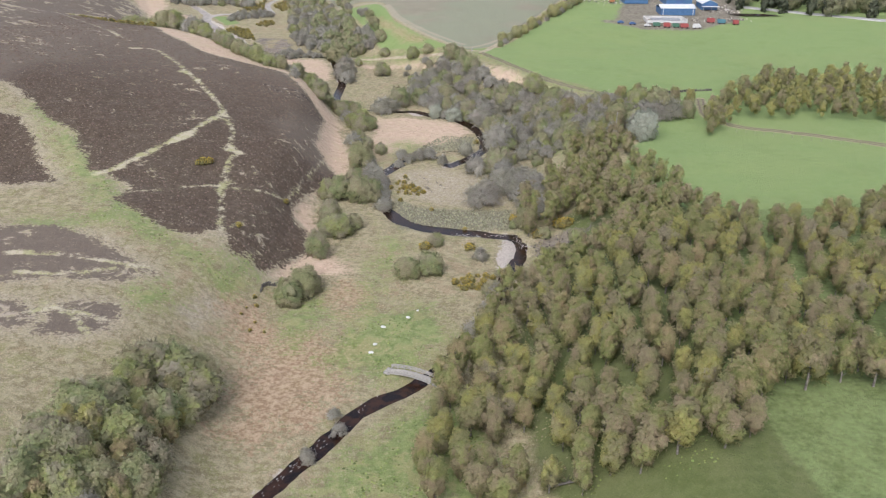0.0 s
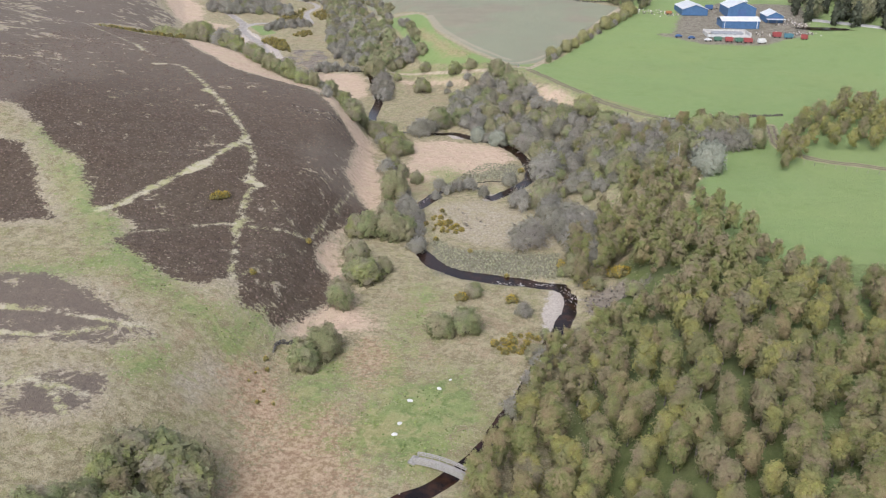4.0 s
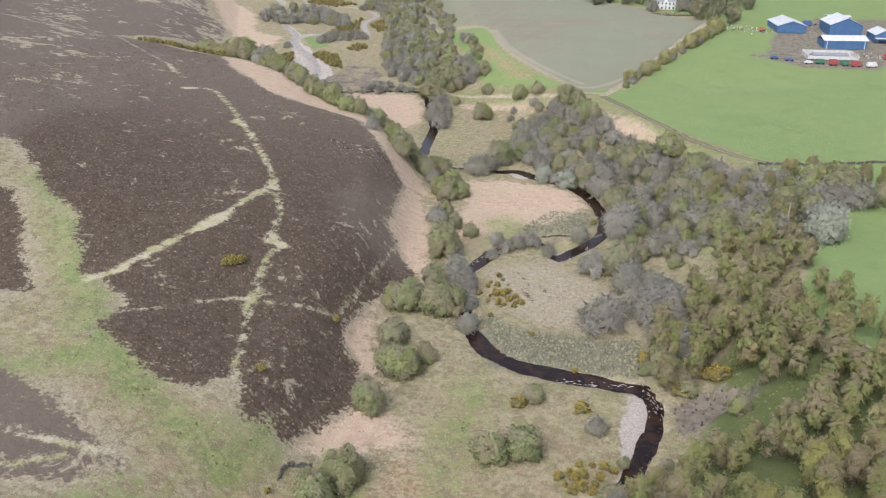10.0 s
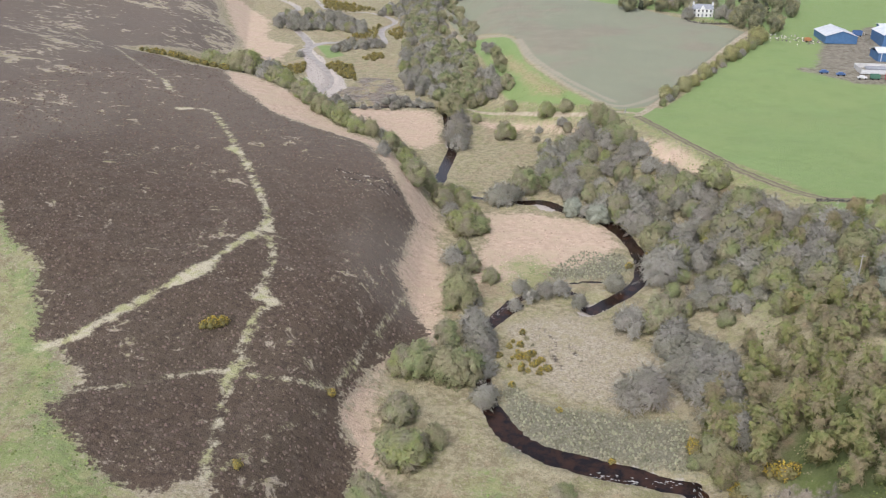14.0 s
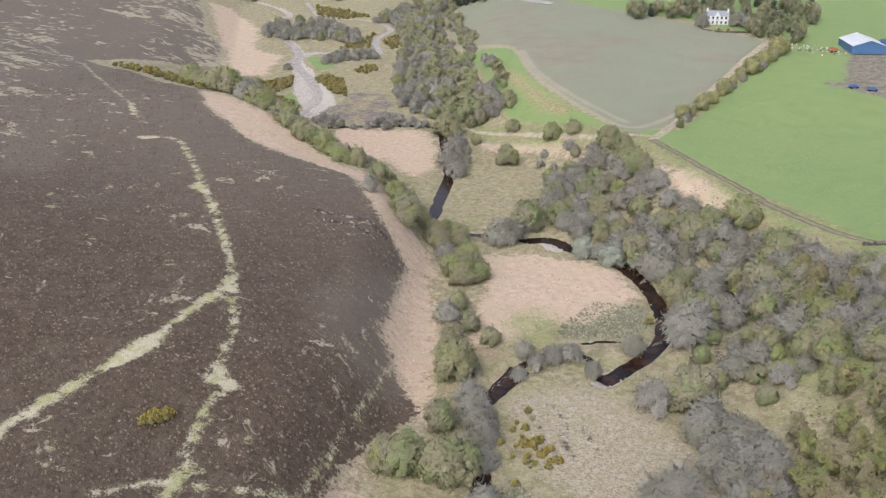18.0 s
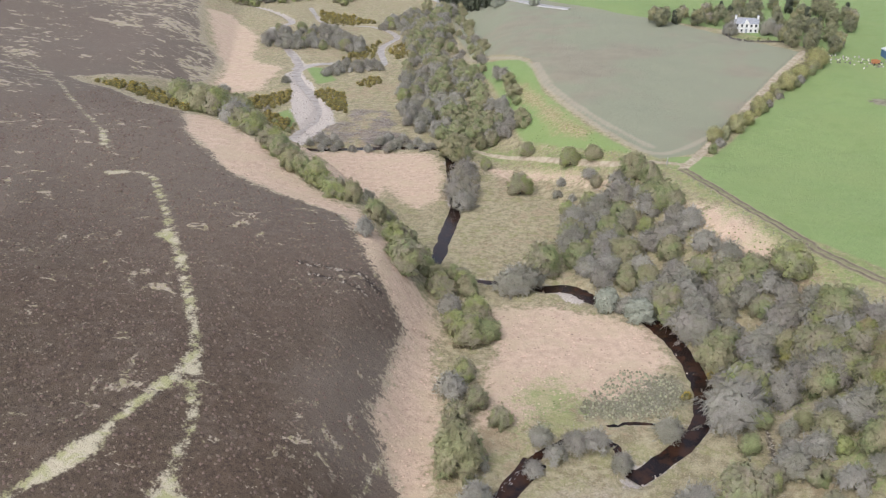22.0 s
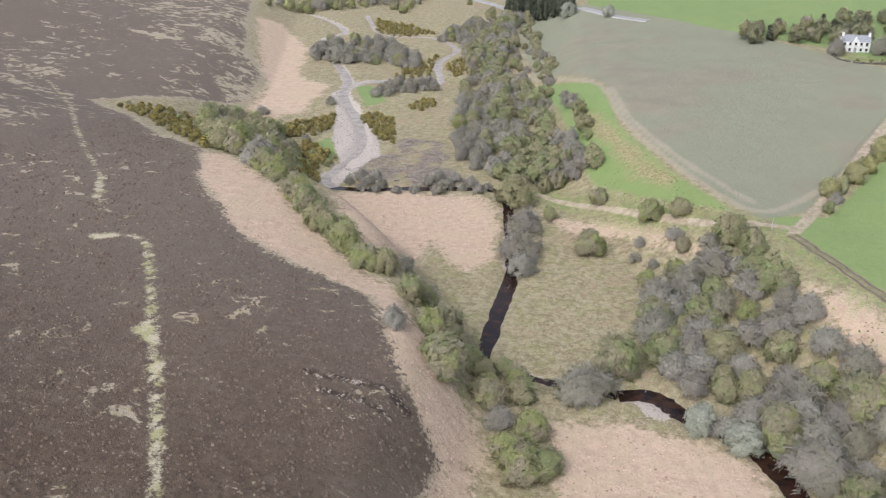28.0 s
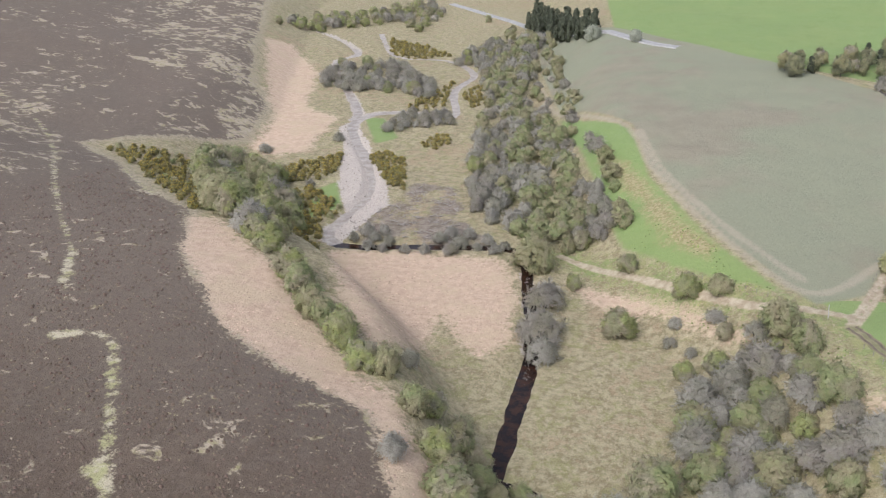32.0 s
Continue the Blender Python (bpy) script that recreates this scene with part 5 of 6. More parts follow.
open_rng = random.Random(91)
open_ground = lambda x, y: any(inside(np.array([x]), np.array([y]), STANDS[k])[0] for k in ("open_slope", "open_slope_b")) and open_rng.random() < 0.8
dry = lambda x, y: water_near(x, y) > 1.0 and not open_ground(x, y) and (not (10 < x < 70 and 210 < y < 270) or float(area_distance(np.array([x]), np.array([y]), AREAS["scar"])[0]) < -(13.0 if y < 236 else 1.5))
open_wood = lambda x, y: dry(x, y) and float(fuzz(np.array([x]), np.array([y]), 17, 41)[0]) > -0.5 and not inside(np.array([x]), np.array([y]), STANDS["clearing"])[0]
for area, gap, seed, mixture, low, high, group, keep in STAND_PLAN:
    places = scatter(STANDS[area], gap, seed, {"dry": dry, "far": dry, "open": open_wood}.get(keep))
    if keep == "far":
        thicket(group, FAR_WORDS[mixture[0][0]] + " in the " + group, "bushes" if mixture[0][0] != "birch" else "wood",
                [(plants_rng.choices([k for k, _ in mixture], [w for _, w in mixture])[0], x, y, plants_rng.uniform(low, high)) for x, y in places])
        continue
    if area == "birch_wood":
        places.sort(key=lambda p: p[1] - 0.4 * p[0])
        thicket("inner birch wood", "close-grown olive-leaved birches in the inner birch wood", "wood", [("birch", x, y, plants_rng.uniform(low, high)) for x, y in places[290:]])
        places = places[:290]
    for x, y in places:
        plant(plants_rng.choices([k for k, _ in mixture], [w for _, w in mixture])[0], x, y, plants_rng.uniform(low, high), group)
for kind, x, y, tall in SINGLE_PLANTS:
    plant(kind, x, y, tall)
for k, obs in [*PARENTS.items(), *(("far", v) for v in FAR_PARENTS.values())]:
    for i, ob in enumerate(obs):
        if (k, i) not in used:
            for o in (*ob.children_recursive, ob):
                bpy.data.objects.remove(o)


# ---- built things ----
def part(name, bm, mat, parent, label=""):
    me = bpy.data.meshes.new(name)
    bmesh.ops.recalc_face_normals(bm, faces=bm.faces)
    bm.to_mesh(me)
    bm.free()
    me.materials.append(mat)
    ob = new(name, me)
    ob.parent = parent
    return tagged(ob, label)


def box(bm, cx, cy, cz, sx, sy, sz, rz=0.0, bevel=0.0):
    """A block by its middle and its sizes."""
    got = bmesh.ops.create_cube(bm, size=1, matrix=Matrix.LocRotScale((cx, cy, cz), Euler((0, 0, rz)), (sx, sy, sz)))
    if bevel:
        edges = list({e for v in got["verts"] for e in v.link_edges})
        bmesh.ops.bevel(bm, geom=edges, offset=bevel, segments=1, affect="EDGES")
    return bm


def block(*a, **k):
    return box(bmesh.new(), *a, **k)


def prism(outline, y0, y1):
    """An outline in x and z, drawn out from y0 to y1."""
    bm = bmesh.new()
    a = [bm.verts.new((x, y0, z)) for x, z in outline]
    b = [bm.verts.new((x, y1, z)) for x, z in outline]
    bm.faces.new(a)
    bm.faces.new(b[::-1])
    for i in range(len(a)):
        j = (i + 1) % len(a)
        bm.faces.new((a[i], a[j], b[j], b[i]))
    return bm


def place(name, label, category, x, y, turn=0.0, group="", lift=0.0, tilt=(0, 0)):
    ob = tagged(new(name), label, category, group)
    ob.matrix_basis = Matrix.LocRotScale((x, y, on_ground(x, y) + lift), Euler((tilt[0], tilt[1], radians(turn))), None)
    return ob


blue_steel = plain("blue_sheeting", (0.055, 0.125, 0.25), (0.08, 0.165, 0.31), 0.5, 0.5, 0.4)
white_steel = plain("pale_roof_sheeting", (0.52, 0.54, 0.56), (0.68, 0.69, 0.70), 0.5, 0.3, 0.4)
grey_steel = plain("grey_roof_sheeting", (0.46, 0.48, 0.50), (0.62, 0.63, 0.64), 0.6, 0.3, 0.3)
concrete = plain("concrete", (0.42, 0.41, 0.39), (0.62, 0.61, 0.58), 0.9, 0.5)
harl = plain("white_harling", (0.60, 0.60, 0.58), (0.74, 0.74, 0.72), 0.9, 1.0)
slate = plain("grey_slate", (0.20, 0.21, 0.23), (0.34, 0.35, 0.37), 0.7, 2.0)
dark_glass = material("window_glass", 0.08, 0.6)[0]
dark_glass.node_tree.nodes["Principled BSDF"].inputs["Base Color"].default_value = (0.03, 0.035, 0.04, 1)
timber = plain("weathered_timber", (0.28, 0.265, 0.245), (0.50, 0.48, 0.45), 0.9, 3.0)
pale_rock = plain("pale_rock", (0.58, 0.57, 0.56), (0.78, 0.77, 0.75), 0.9, 2.0)
old_timber = plain("old_fence_timber", (0.16, 0.14, 0.12), (0.28, 0.25, 0.22), 0.9, 3.0)
stone = plain("field_stone", (0.20, 0.19, 0.18), (0.42, 0.40, 0.38), 0.95, 1.5)
dark_stone = plain("mossy_dyke_stone", (0.07, 0.065, 0.058), (0.17, 0.155, 0.135), 0.95, 1.5)
rubber = plain("tyre_rubber", (0.02, 0.02, 0.02), (0.05, 0.05, 0.05), 0.9, 3)
PAINT = {k: plain(k + "_paint", tuple(0.75 * v for v in c), c, 0.45, 1.0, 0.4) for k, c in {"red": (0.38, 0.09, 0.09), "green": (0.09, 0.20, 0.14), "white": (0.70, 0.70, 0.69), "blue": (0.08, 0.15, 0.32), "teal": (0.10, 0.23, 0.29), "orange": (0.50, 0.22, 0.10)}.items()}


def shed(label, x, y, w, d, eave, ridge, roof_mat, along=False, doors=1, turn=0.0):
    """A steel farm shed; the gable faces the field, or the long side where along is set."""
    w, d, eave, ridge = 0.88 * w, 0.9 * d, 0.88 * eave, 0.88 * ridge
    ob = place("farm_shed", label, "shed", x, y, turn, "farm steading", -0.2)
    if along:
        part("wall", prism([(-w / 2, 0), (w / 2, 0), (w / 2, eave), (-w / 2, eave)], -d / 2, -d / 2 + 0.25), blue_steel, ob, "blue sheeted wall")
        part("wall", prism([(-w / 2, 0), (w / 2, 0), (w / 2, eave), (-w / 2, eave)], d / 2 - 0.25, d / 2), blue_steel, ob)
        for s in (-1, 1):
            part("gable", prism([(s * w / 2, 0), (s * (w / 2 - 0.25), 0), (s * (w / 2 - 0.25), eave), (s * w / 2, eave)], -d / 2 + 0.25, d / 2 - 0.25), blue_steel, ob)
        for s in (-1, 1):
            bm = bmesh.new()
            rise = math.atan2(ridge - eave, d / 2)
            bmesh.ops.create_cube(bm, size=1, matrix=Matrix.LocRotScale((0, s * d / 4, (eave + ridge) / 2 + 0.12), Euler((-s * rise, 0, 0)), (w + 1.2, d / 2 / math.cos(rise) + 0.5, 0.14)))
            part("roof", bm, roof_mat, ob, "pale sheeted roof slope")
        for k in range(int(w // 3)):
            part("post", block(-w / 2 + 1.5 + k * 3, -d / 2 - 0.06, eave / 2, 0.14, 0.14, eave), blue_steel, ob)
        for s in (-1, 1):
            part("downpipe", block(s * (w / 2 - 1.2), -d / 2 - 0.12, eave / 2, 0.28, 0.2, eave), white_steel, ob, "white downpipe")
    else:
        face = [(-w / 2, 0), (w / 2, 0), (w / 2, eave), (0, ridge), (-w / 2, eave)]
        part("gable", prism(face, -d / 2, -d / 2 + 0.25), blue_steel, ob, "blue sheeted gable")
        part("gable", prism(face, d / 2 - 0.25, d / 2), blue_steel, ob)
        for s in (-1, 1):
            part("wall", prism([(s * w / 2, 0), (s * (w / 2 - 0.25), 0), (s * (w / 2 - 0.25), eave), (s * w / 2, eave)], -d / 2 + 0.25, d / 2 - 0.25), blue_steel, ob)
            rise = math.atan2(ridge - eave, w / 2)
            bm = bmesh.new()
            bmesh.ops.create_cube(bm, size=1, matrix=Matrix.LocRotScale((s * w / 4, 0, (eave + ridge) / 2 + 0.12), Euler((0, s * rise, 0)), (w / 2 / math.cos(rise) + 0.5, d + 1.0, 0.14)))
            part("roof", bm, roof_mat, ob, "pale sheeted roof slope")
        for k in range(doors):
            part("door", block((k - (doors - 1) / 2) * w * 0.4, -d / 2 - 0.07, eave * 0.42, w * 0.28, 0.12, eave * 0.84, bevel=0.03), PAINT["blue"], ob, "sliding steel door")
    part("ridge_cap", block(0, 0, ridge + 0.22, w + 1.2 if along else 0.6, 0.6 if along else d + 1.0, 0.12), white_steel, ob)
    return ob


shed("blue steel shed with a dull grey roof beside scrap", 122, 577, 17.0, 22, 4.0, 6.8, grey_steel, doors=0, turn=3)
shed("large blue shed with a pale gabled roof", 148.5, 573, 18.5, 20, 6.2, 10.2, white_steel, doors=1, turn=2)
shed("long blue shed with a near-white roof", 141.5, 543, 23.5, 12, 4.6, 6.4, white_steel, along=True, turn=4)
shed("small blue shed with a white roof", 165, 560, 11.0, 14, 4.2, 6.8, white_steel, doors=1, turn=1)
shed("low shed with a flat white roof behind the steading", 155.5, 604, 13.0, 8, 3.4, 3.9, white_steel, along=True, turn=0)
lean = place("lean_to", "white lean-to roof on the front of the small shed", "shed", 165, 551, 1, "farm steading")
part("roof", block(0, 0, 2.7, 10.6, 3.6, 0.14), white_steel, lean)
for s in (-4.8, 0, 4.8):
    part("post", block(s, -1.6, 1.3, 0.2, 0.2, 2.7), timber, lean)

clamp = place("silage_clamp", "open concrete silage clamp with pale walls", "clamp", 130, 519.5, 1, "farm steading")
part("floor", block(0, 0, 0.06, 22.5, 11, 0.3), concrete, clamp)
part("back_wall", block(0, 5.6, 1.0, 23, 0.5, 2.6, bevel=0.05), concrete, clamp)
part("side_wall", block(-11.5, 0, 0.9, 0.5, 11, 2.2, bevel=0.05), concrete, clamp)
part("side_wall", block(11.5, 0, 0.9, 0.5, 11, 2.2, bevel=0.05), concrete, clamp)
part("silage", block(1, 3.4, 0.7, 17, 3.4, 1.3, bevel=0.4), slate, clamp, "dark sheeted silage")


def vehicle(kind, label, x, y, turn, colour, size=(4.4, 1.9, 1.5)):
    l, w, h = (0.85 * v for v in size)
    ob = place(kind, label, "vehicle", x, y, turn, "vehicles in the yard")
    part("body", block(0, 0, 0.45 + h * 0.28, l, w, h * 0.56, bevel=0.14), PAINT[colour], ob)
    if kind in ("car", "van"):
        k = 0.55 if kind == "car" else 0.85
        part("cabin", block(-l * 0.04, 0, 0.45 + h * 0.72, l * k, w * 0.9, h * 0.5, bevel=0.2), PAINT[colour], ob)
        part("windscreen", block(-l * 0.04 + l * k / 2 + 0.01, 0, 0.45 + h * 0.74, 0.08, w * 0.74, h * 0.3), dark_glass, ob)
    else:
        for s in (-1, 1):
            part("side_board", block(0, s * w / 2, 0.45 + h * 0.75, l, 0.08, h * 0.5), PAINT[colour], ob)
        part("drawbar", block(l / 2 + 0.7, 0, 0.6, 1.4, 0.15, 0.15), rubber, ob)
    for sx in (-0.32, 0.32):
        for sy in (-1, 1):
            bm = bmesh.new()
            bmesh.ops.create_cone(bm, cap_ends=True, segments=12, radius1=0.38, radius2=0.38, depth=0.26, matrix=Matrix.LocRotScale((l * sx, sy * w * 0.5, 0.36), Euler((radians(90), 0, 0)), None))
            part("wheel", bm, rubber, ob)
    return ob


vehicle("car", "small blue car parked on the mud", 103.4, 515, 10, "blue")
vehicle("car", "small blue car parked on the mud", 109.6, 511.7, 5, "blue")
vehicle("car", "white car parked at the field edge", 117.5, 508, 4, "white")
vehicle("trailer", "dark green farm trailer", 122.5, 507.5, 5, "green", (4.5, 2.2, 2.2))
vehicle("trailer", "red farm trailer on the yard edge", 128, 506, 3, "red", (4.2, 2.3, 2.6))
vehicle("trailer", "green farm trailer on the yard edge", 133, 505.5, 6, "green", (4.0, 2.2, 2.2))
vehicle("trailer", "long red farm trailer", 137.6, 504.5, 2, "red", (5.0, 2.3, 2.4))
vehicle("van", "white van at the edge of the field", 144.5, 504, 12, "white", (5.4, 2.2, 2.5))
vehicle("trailer", "red grain trailer beside machinery", 156.5, 519, 8, "red", (5.0, 2.4, 2.8))
vehicle("trailer", "blue-green slurry tanker in the yard", 162, 516.5, 6, "teal", (5.2, 2.4, 2.4))
vehicle("trailer", "red muck spreader in the yard", 169, 512.5, 10, "red", (3.6, 2.2, 2.6))
vehicle("trailer", "blue stock trailer beside the big shed", 134.5, 585, 4, "blue", (5.0, 2.4, 2.8))
vehicle("trailer", "orange trailer among scrap", 108, 571, 20, "orange", (3.6, 2.0, 1.8))

# scrap, bales and rubble round the steading
rng = random.Random(44)
scrap_v, scrap_f = [], []
for cx, cy, rx, ry, count in ((108, 572, 9, 8, 70), (176, 552, 9, 12, 110), (170, 528, 10, 6, 60), (135, 592, 10, 5, 40), (92, 578, 10, 7, 60), (150, 525, 6, 5, 25)):
    for _ in range(count):
        x, y = rng.gauss(cx, rx * 0.5), rng.gauss(cy, ry * 0.5)
        m = Matrix.LocRotScale((x, y, on_ground(x, y) + 0.2), Euler((rng.uniform(0, 3), rng.uniform(0, 3), rng.uniform(0, 3))), (rng.uniform(0.2, 0.8), rng.uniform(0.2, 0.5), rng.uniform(0.1, 0.4)))
        n = len(scrap_v)
        scrap_v += [tuple(m @ (v * rng.uniform(0.75, 1.25))) for v in BALL_V]
        scrap_f += [tuple(n + i for i in t) for t in BALL_F]
scrap_mat = foliage("mixed_scrap", [(0.36, 0.33, 0.30), (0.36, 0.33, 0.30)], 0.0, 0.5)
tagged(new("scrap_heaps", link_mesh("scrap_heaps", scrap_v, scrap_f, scrap_mat)), "heaps of pale rubble and scrap round the farm", "rubble", kind="stuff")

# the white farmhouse
house = place("farmhouse", "white harled farmhouse with a grey slate roof", "house", 64.8, 639, -3)
W_, D_, EV, RG = 11.5, 6.2, 4.4, 6.6
part("wall", block(0, -D_ / 2, EV / 2, W_, 0.4, EV), harl, house)
part("wall", block(0, D_ / 2, EV / 2, W_, 0.4, EV), harl, house)
for s in (-1, 1):
    bm = prism([(-D_ / 2 + 0.2, 0), (D_ / 2 - 0.2, 0), (D_ / 2 - 0.2, EV), (0, RG - 0.1), (-D_ / 2 + 0.2, EV)], -0.2, 0.2)
    bmesh.ops.rotate(bm, verts=bm.verts, cent=(0, 0, 0), matrix=Matrix.Rotation(radians(90), 3, "Z"))
    bmesh.ops.translate(bm, verts=bm.verts, vec=(s * (W_ / 2 - 0.2), 0, 0))
    part("gable", bm, harl, house)
    rise = math.atan2(RG - EV, D_ / 2)
    bm = bmesh.new()
    bmesh.ops.create_cube(bm, size=1, matrix=Matrix.LocRotScale((0, s * D_ / 4, (EV + RG) / 2 + 0.14), Euler((-s * rise, 0, 0)), (W_ + 0.3, D_ / 2 / math.cos(rise) + 0.4, 0.16)))
    part("roof", bm, slate, house, "grey slate roof slope")
    chimney = part("chimney", block(s * (W_ / 2 - 0.5), 0, RG + 0.6, 0.9, 1.6, 1.8, bevel=0.04), harl, house)
    part("cap", block(s * (W_ / 2 - 0.5), 0, RG + 1.55, 1.1, 1.8, 0.16), slate, chimney)
part("front_gablet", prism([(-1.6, EV - 0.2), (1.6, EV - 0.2), (0, EV + 2.0)], -D_ / 2 - 0.22, -D_ / 2 + 1.8), harl, house)
for z, xs in ((1.2, (-4.4, -2.2, 2.2, 4.4)), (3.6, (-4.4, -2.2, 0, 2.2, 4.4))):
    for x in xs:
        win = part("window", block(x, -D_ / 2 - 0.21, z, 1.15, 0.06, 1.4, bevel=0.02), PAINT["white"], house)
        part("pane", block(x, -D_ / 2 - 0.25, z, 0.9, 0.04, 1.15), dark_glass, win)
        part("sill", block(x, -D_ / 2 - 0.28, z - 0.88, 1.3, 0.2, 0.12), slate, win)
part("door", block(0, -D_ / 2 - 0.22, 1.05, 1.1, 0.1, 2.1, bevel=0.02), slate, house)
outhouse = place("outhouse", "low stone outhouse beside the farmhouse", "house", 79, 640, 5)
part("wall", block(0, 0, 1.3, 8, 4.4, 2.6), stone, outhouse)
for s in (-1, 1):
    bm = bmesh.new()
    bmesh.ops.create_cube(bm, size=1, matrix=Matrix.LocRotScale((0, s * 1.2, 3.2), Euler((-s * 0.5, 0, 0)), (8.4, 2.9, 0.14)))
    part("roof", bm, slate, outhouse)

# the footbridge over the burn
BRIDGE_A, BRIDGE_B = Vector((-10.6, 167.9)), Vector((0.6, 162.4))
run = (BRIDGE_B - BRIDGE_A).length
mid_b = (BRIDGE_A + BRIDGE_B) / 2
bridge = tagged(new("footbridge"), "weathered grey timber footbridge across the burn", "bridge")
bridge.matrix_basis = Matrix.LocRotScale((mid_b.x, mid_b.y, 1.0), Euler((0, 0, math.atan2((BRIDGE_B - BRIDGE_A).y, (BRIDGE_B - BRIDGE_A).x))), None)
arch = lambda x: 0.75 * (1 - (2 * x / run) ** 2) + 0.35
for s in (-0.75, 0.75):
    bm, n = bmesh.new(), 10
    for k in range(n):
        xa, xb = -run / 2 + run * k / n, -run / 2 + run * (k + 1) / n
        pts = [(xa, arch(xa) - 0.4), (xb, arch(xb) - 0.4), (xb, arch(xb) - 0.06), (xa, arch(xa) - 0.06)]
        a, b = [bm.verts.new((x, s - 0.11, z)) for x, z in pts], [bm.verts.new((x, s + 0.11, z)) for x, z in pts]
        bm.faces.new(a), bm.faces.new(b[::-1])
        for i in range(4):
            bm.faces.new((a[i], a[(i + 1) % 4], b[(i + 1) % 4], b[i]))
    part("beam", bm, timber, bridge)
plank = None
for k in range(40):
    x = -run / 2 + run * (k + 0.5) / 40
    ob = part("plank", block(0, 0, 0, run / 40 - 0.03, 1.9, 0.07), timber, bridge) if plank is None else new("plank", plank)
    plank = ob.data
    ob.parent = bridge
    ob.location = (x, 0, arch(x) + 0.02)
for s in (-0.98, 0.98):
    for k in range(9):
        x = -run / 2 + run * k / 8
        part("post", block(x, s, arch(x) + 0.5, 0.14, 0.14, 1.3), timber, bridge)
    for lift in (0.45, 0.8, 1.12):
        bm = bmesh.new()
        for k in range(8):
            xa, xb = -run / 2 + run * k / 8, -run / 2 + run * (k + 1) / 8
            za, zb = arch(xa) + lift, arch(xb) + lift
            bmesh.ops.create_cube(bm, size=1, matrix=Matrix.LocRotScale(((xa + xb) / 2, s + (0.1 if s > 0 else -0.1), (za + zb) / 2), Euler((0, -math.atan2(zb - za, xb - xa), 0)), (run / 8 + 0.05, 0.06, 0.2)))
        part("rail", bm, timber, bridge)
for s in (-1, 1):
    part("abutment", block(s * (run / 2 + 0.3), 0, -0.2, 1.6, 2.4, 1.3, bevel=0.12), stone, bridge, "rough stone abutment")

# pale boulders lying in the green meadow
for x, y, r in ((-13.3, 187.5, 0.5), (-7.4, 192.5, 0.48), (-14.7, 179.5, 0.46), (-15.5, 175.8, 0.5), (-5.2, 196.5, 0.3)):
    bm = bmesh.new()
    bmesh.ops.create_icosphere(bm, subdivisions=2, radius=r)
    for v in bm.verts:
        v.co *= 1 + 0.22 * math.sin(v.co.x * 5 + x) * math.cos(v.co.y * 4 + y) + 0.08 * math.sin(9 * v.co.z)
        v.co.x, v.co.z = v.co.x * 1.3, max(v.co.z * 0.55, -0.3)
    me = bpy.data.meshes.new("boulder")
    bm.to_mesh(me)
    bm.free()
    me.materials.append(pale_rock)
    tagged(new("boulder", me), "flat whitish boulder lying in green grass", "stone", "meadow boulders").matrix_basis = Matrix.LocRotScale((x, y, on_ground(x, y) + 0.12), Euler((0, 0, x)), None)

# poles, posts, gate and dykes
pole = place("utility_pole", "bare wooden utility pole on the terrace", "pole", 62.8, 303.5)
bm = bmesh.new()
bmesh.ops.create_cone(bm, cap_ends=True, segments=10, radius1=0.17, radius2=0.11, depth=9.4, matrix=Matrix.Translation((0, 0, 4.3)))
part("shaft", bm, timber, pole)
part("crossarm", block(0, 0, 8.5, 1.5, 0.12, 0.14), timber, pole)
gate = place("field_gate", "pale wooden gate standing open at the track junction", "gate", 15.8, 446.5, 82)
for s in (-1.9, 1.9):
    part("gatepost", block(s, 0, 0.7, 0.2, 0.2, 1.7, bevel=0.03), timber, gate)
for k in range(5):
    part("bar", block(0, 0, 0.35 + 0.24 * k, 3.6, 0.05, 0.1), timber, gate)


def dyke(label, pts, tall, seed, mat, gaps=0.0):
    """A drystone dyke along a line: courses of uneven stones."""
    rng = random.Random(seed)
    line = round_line(pts, 1)
    ob = tagged(new("drystone_dyke"), label, "wall", kind="structure")
    bm_v, bm_f = [], []
    for (ax, ay), (bx, by) in zip(line, line[1:]):
        length = math.hypot(bx - ax, by - ay)
        for k in range(int(length / 0.9) + 1):
            if rng.random() < gaps:
                continue
            f = (k + 0.5) * 0.9 / max(length, 0.9)
            x, y = ax + (bx - ax) * f, ay + (by - ay) * f
            z = on_ground(x, y)
            turn = math.atan2(by - ay, bx - ax) + rng.uniform(-0.2, 0.2)
            h = tall * rng.uniform(0.6, 1.1)
            for c in range(2):
                m = Matrix.LocRotScale((x + rng.uniform(-0.1, 0.1), y, z - 0.15 + h * (c + 0.5) / 2), Euler((rng.uniform(-0.1, 0.1), rng.uniform(-0.1, 0.1), turn)), (0.5 * rng.uniform(0.8, 1.1), 0.3 - 0.06 * c, h / 4 + 0.06))
                n = len(bm_v)
                bm_v += [tuple(m @ (v * rng.uniform(1.0, 1.25))) for v in BALL_V]
                bm_f += [tuple(n + i for i in t) for t in BALL_F]
    me = link_mesh("stones", bm_v, bm_f, mat)
    p = part_mesh("stones", me, ob)
    tagged(p, kind="stuff")
    return ob


for k, (tall, pts) in DYKES.items():
    dyke("low dark drystone dyke at a field edge", pts, tall, len(k), dark_stone, 0.03)

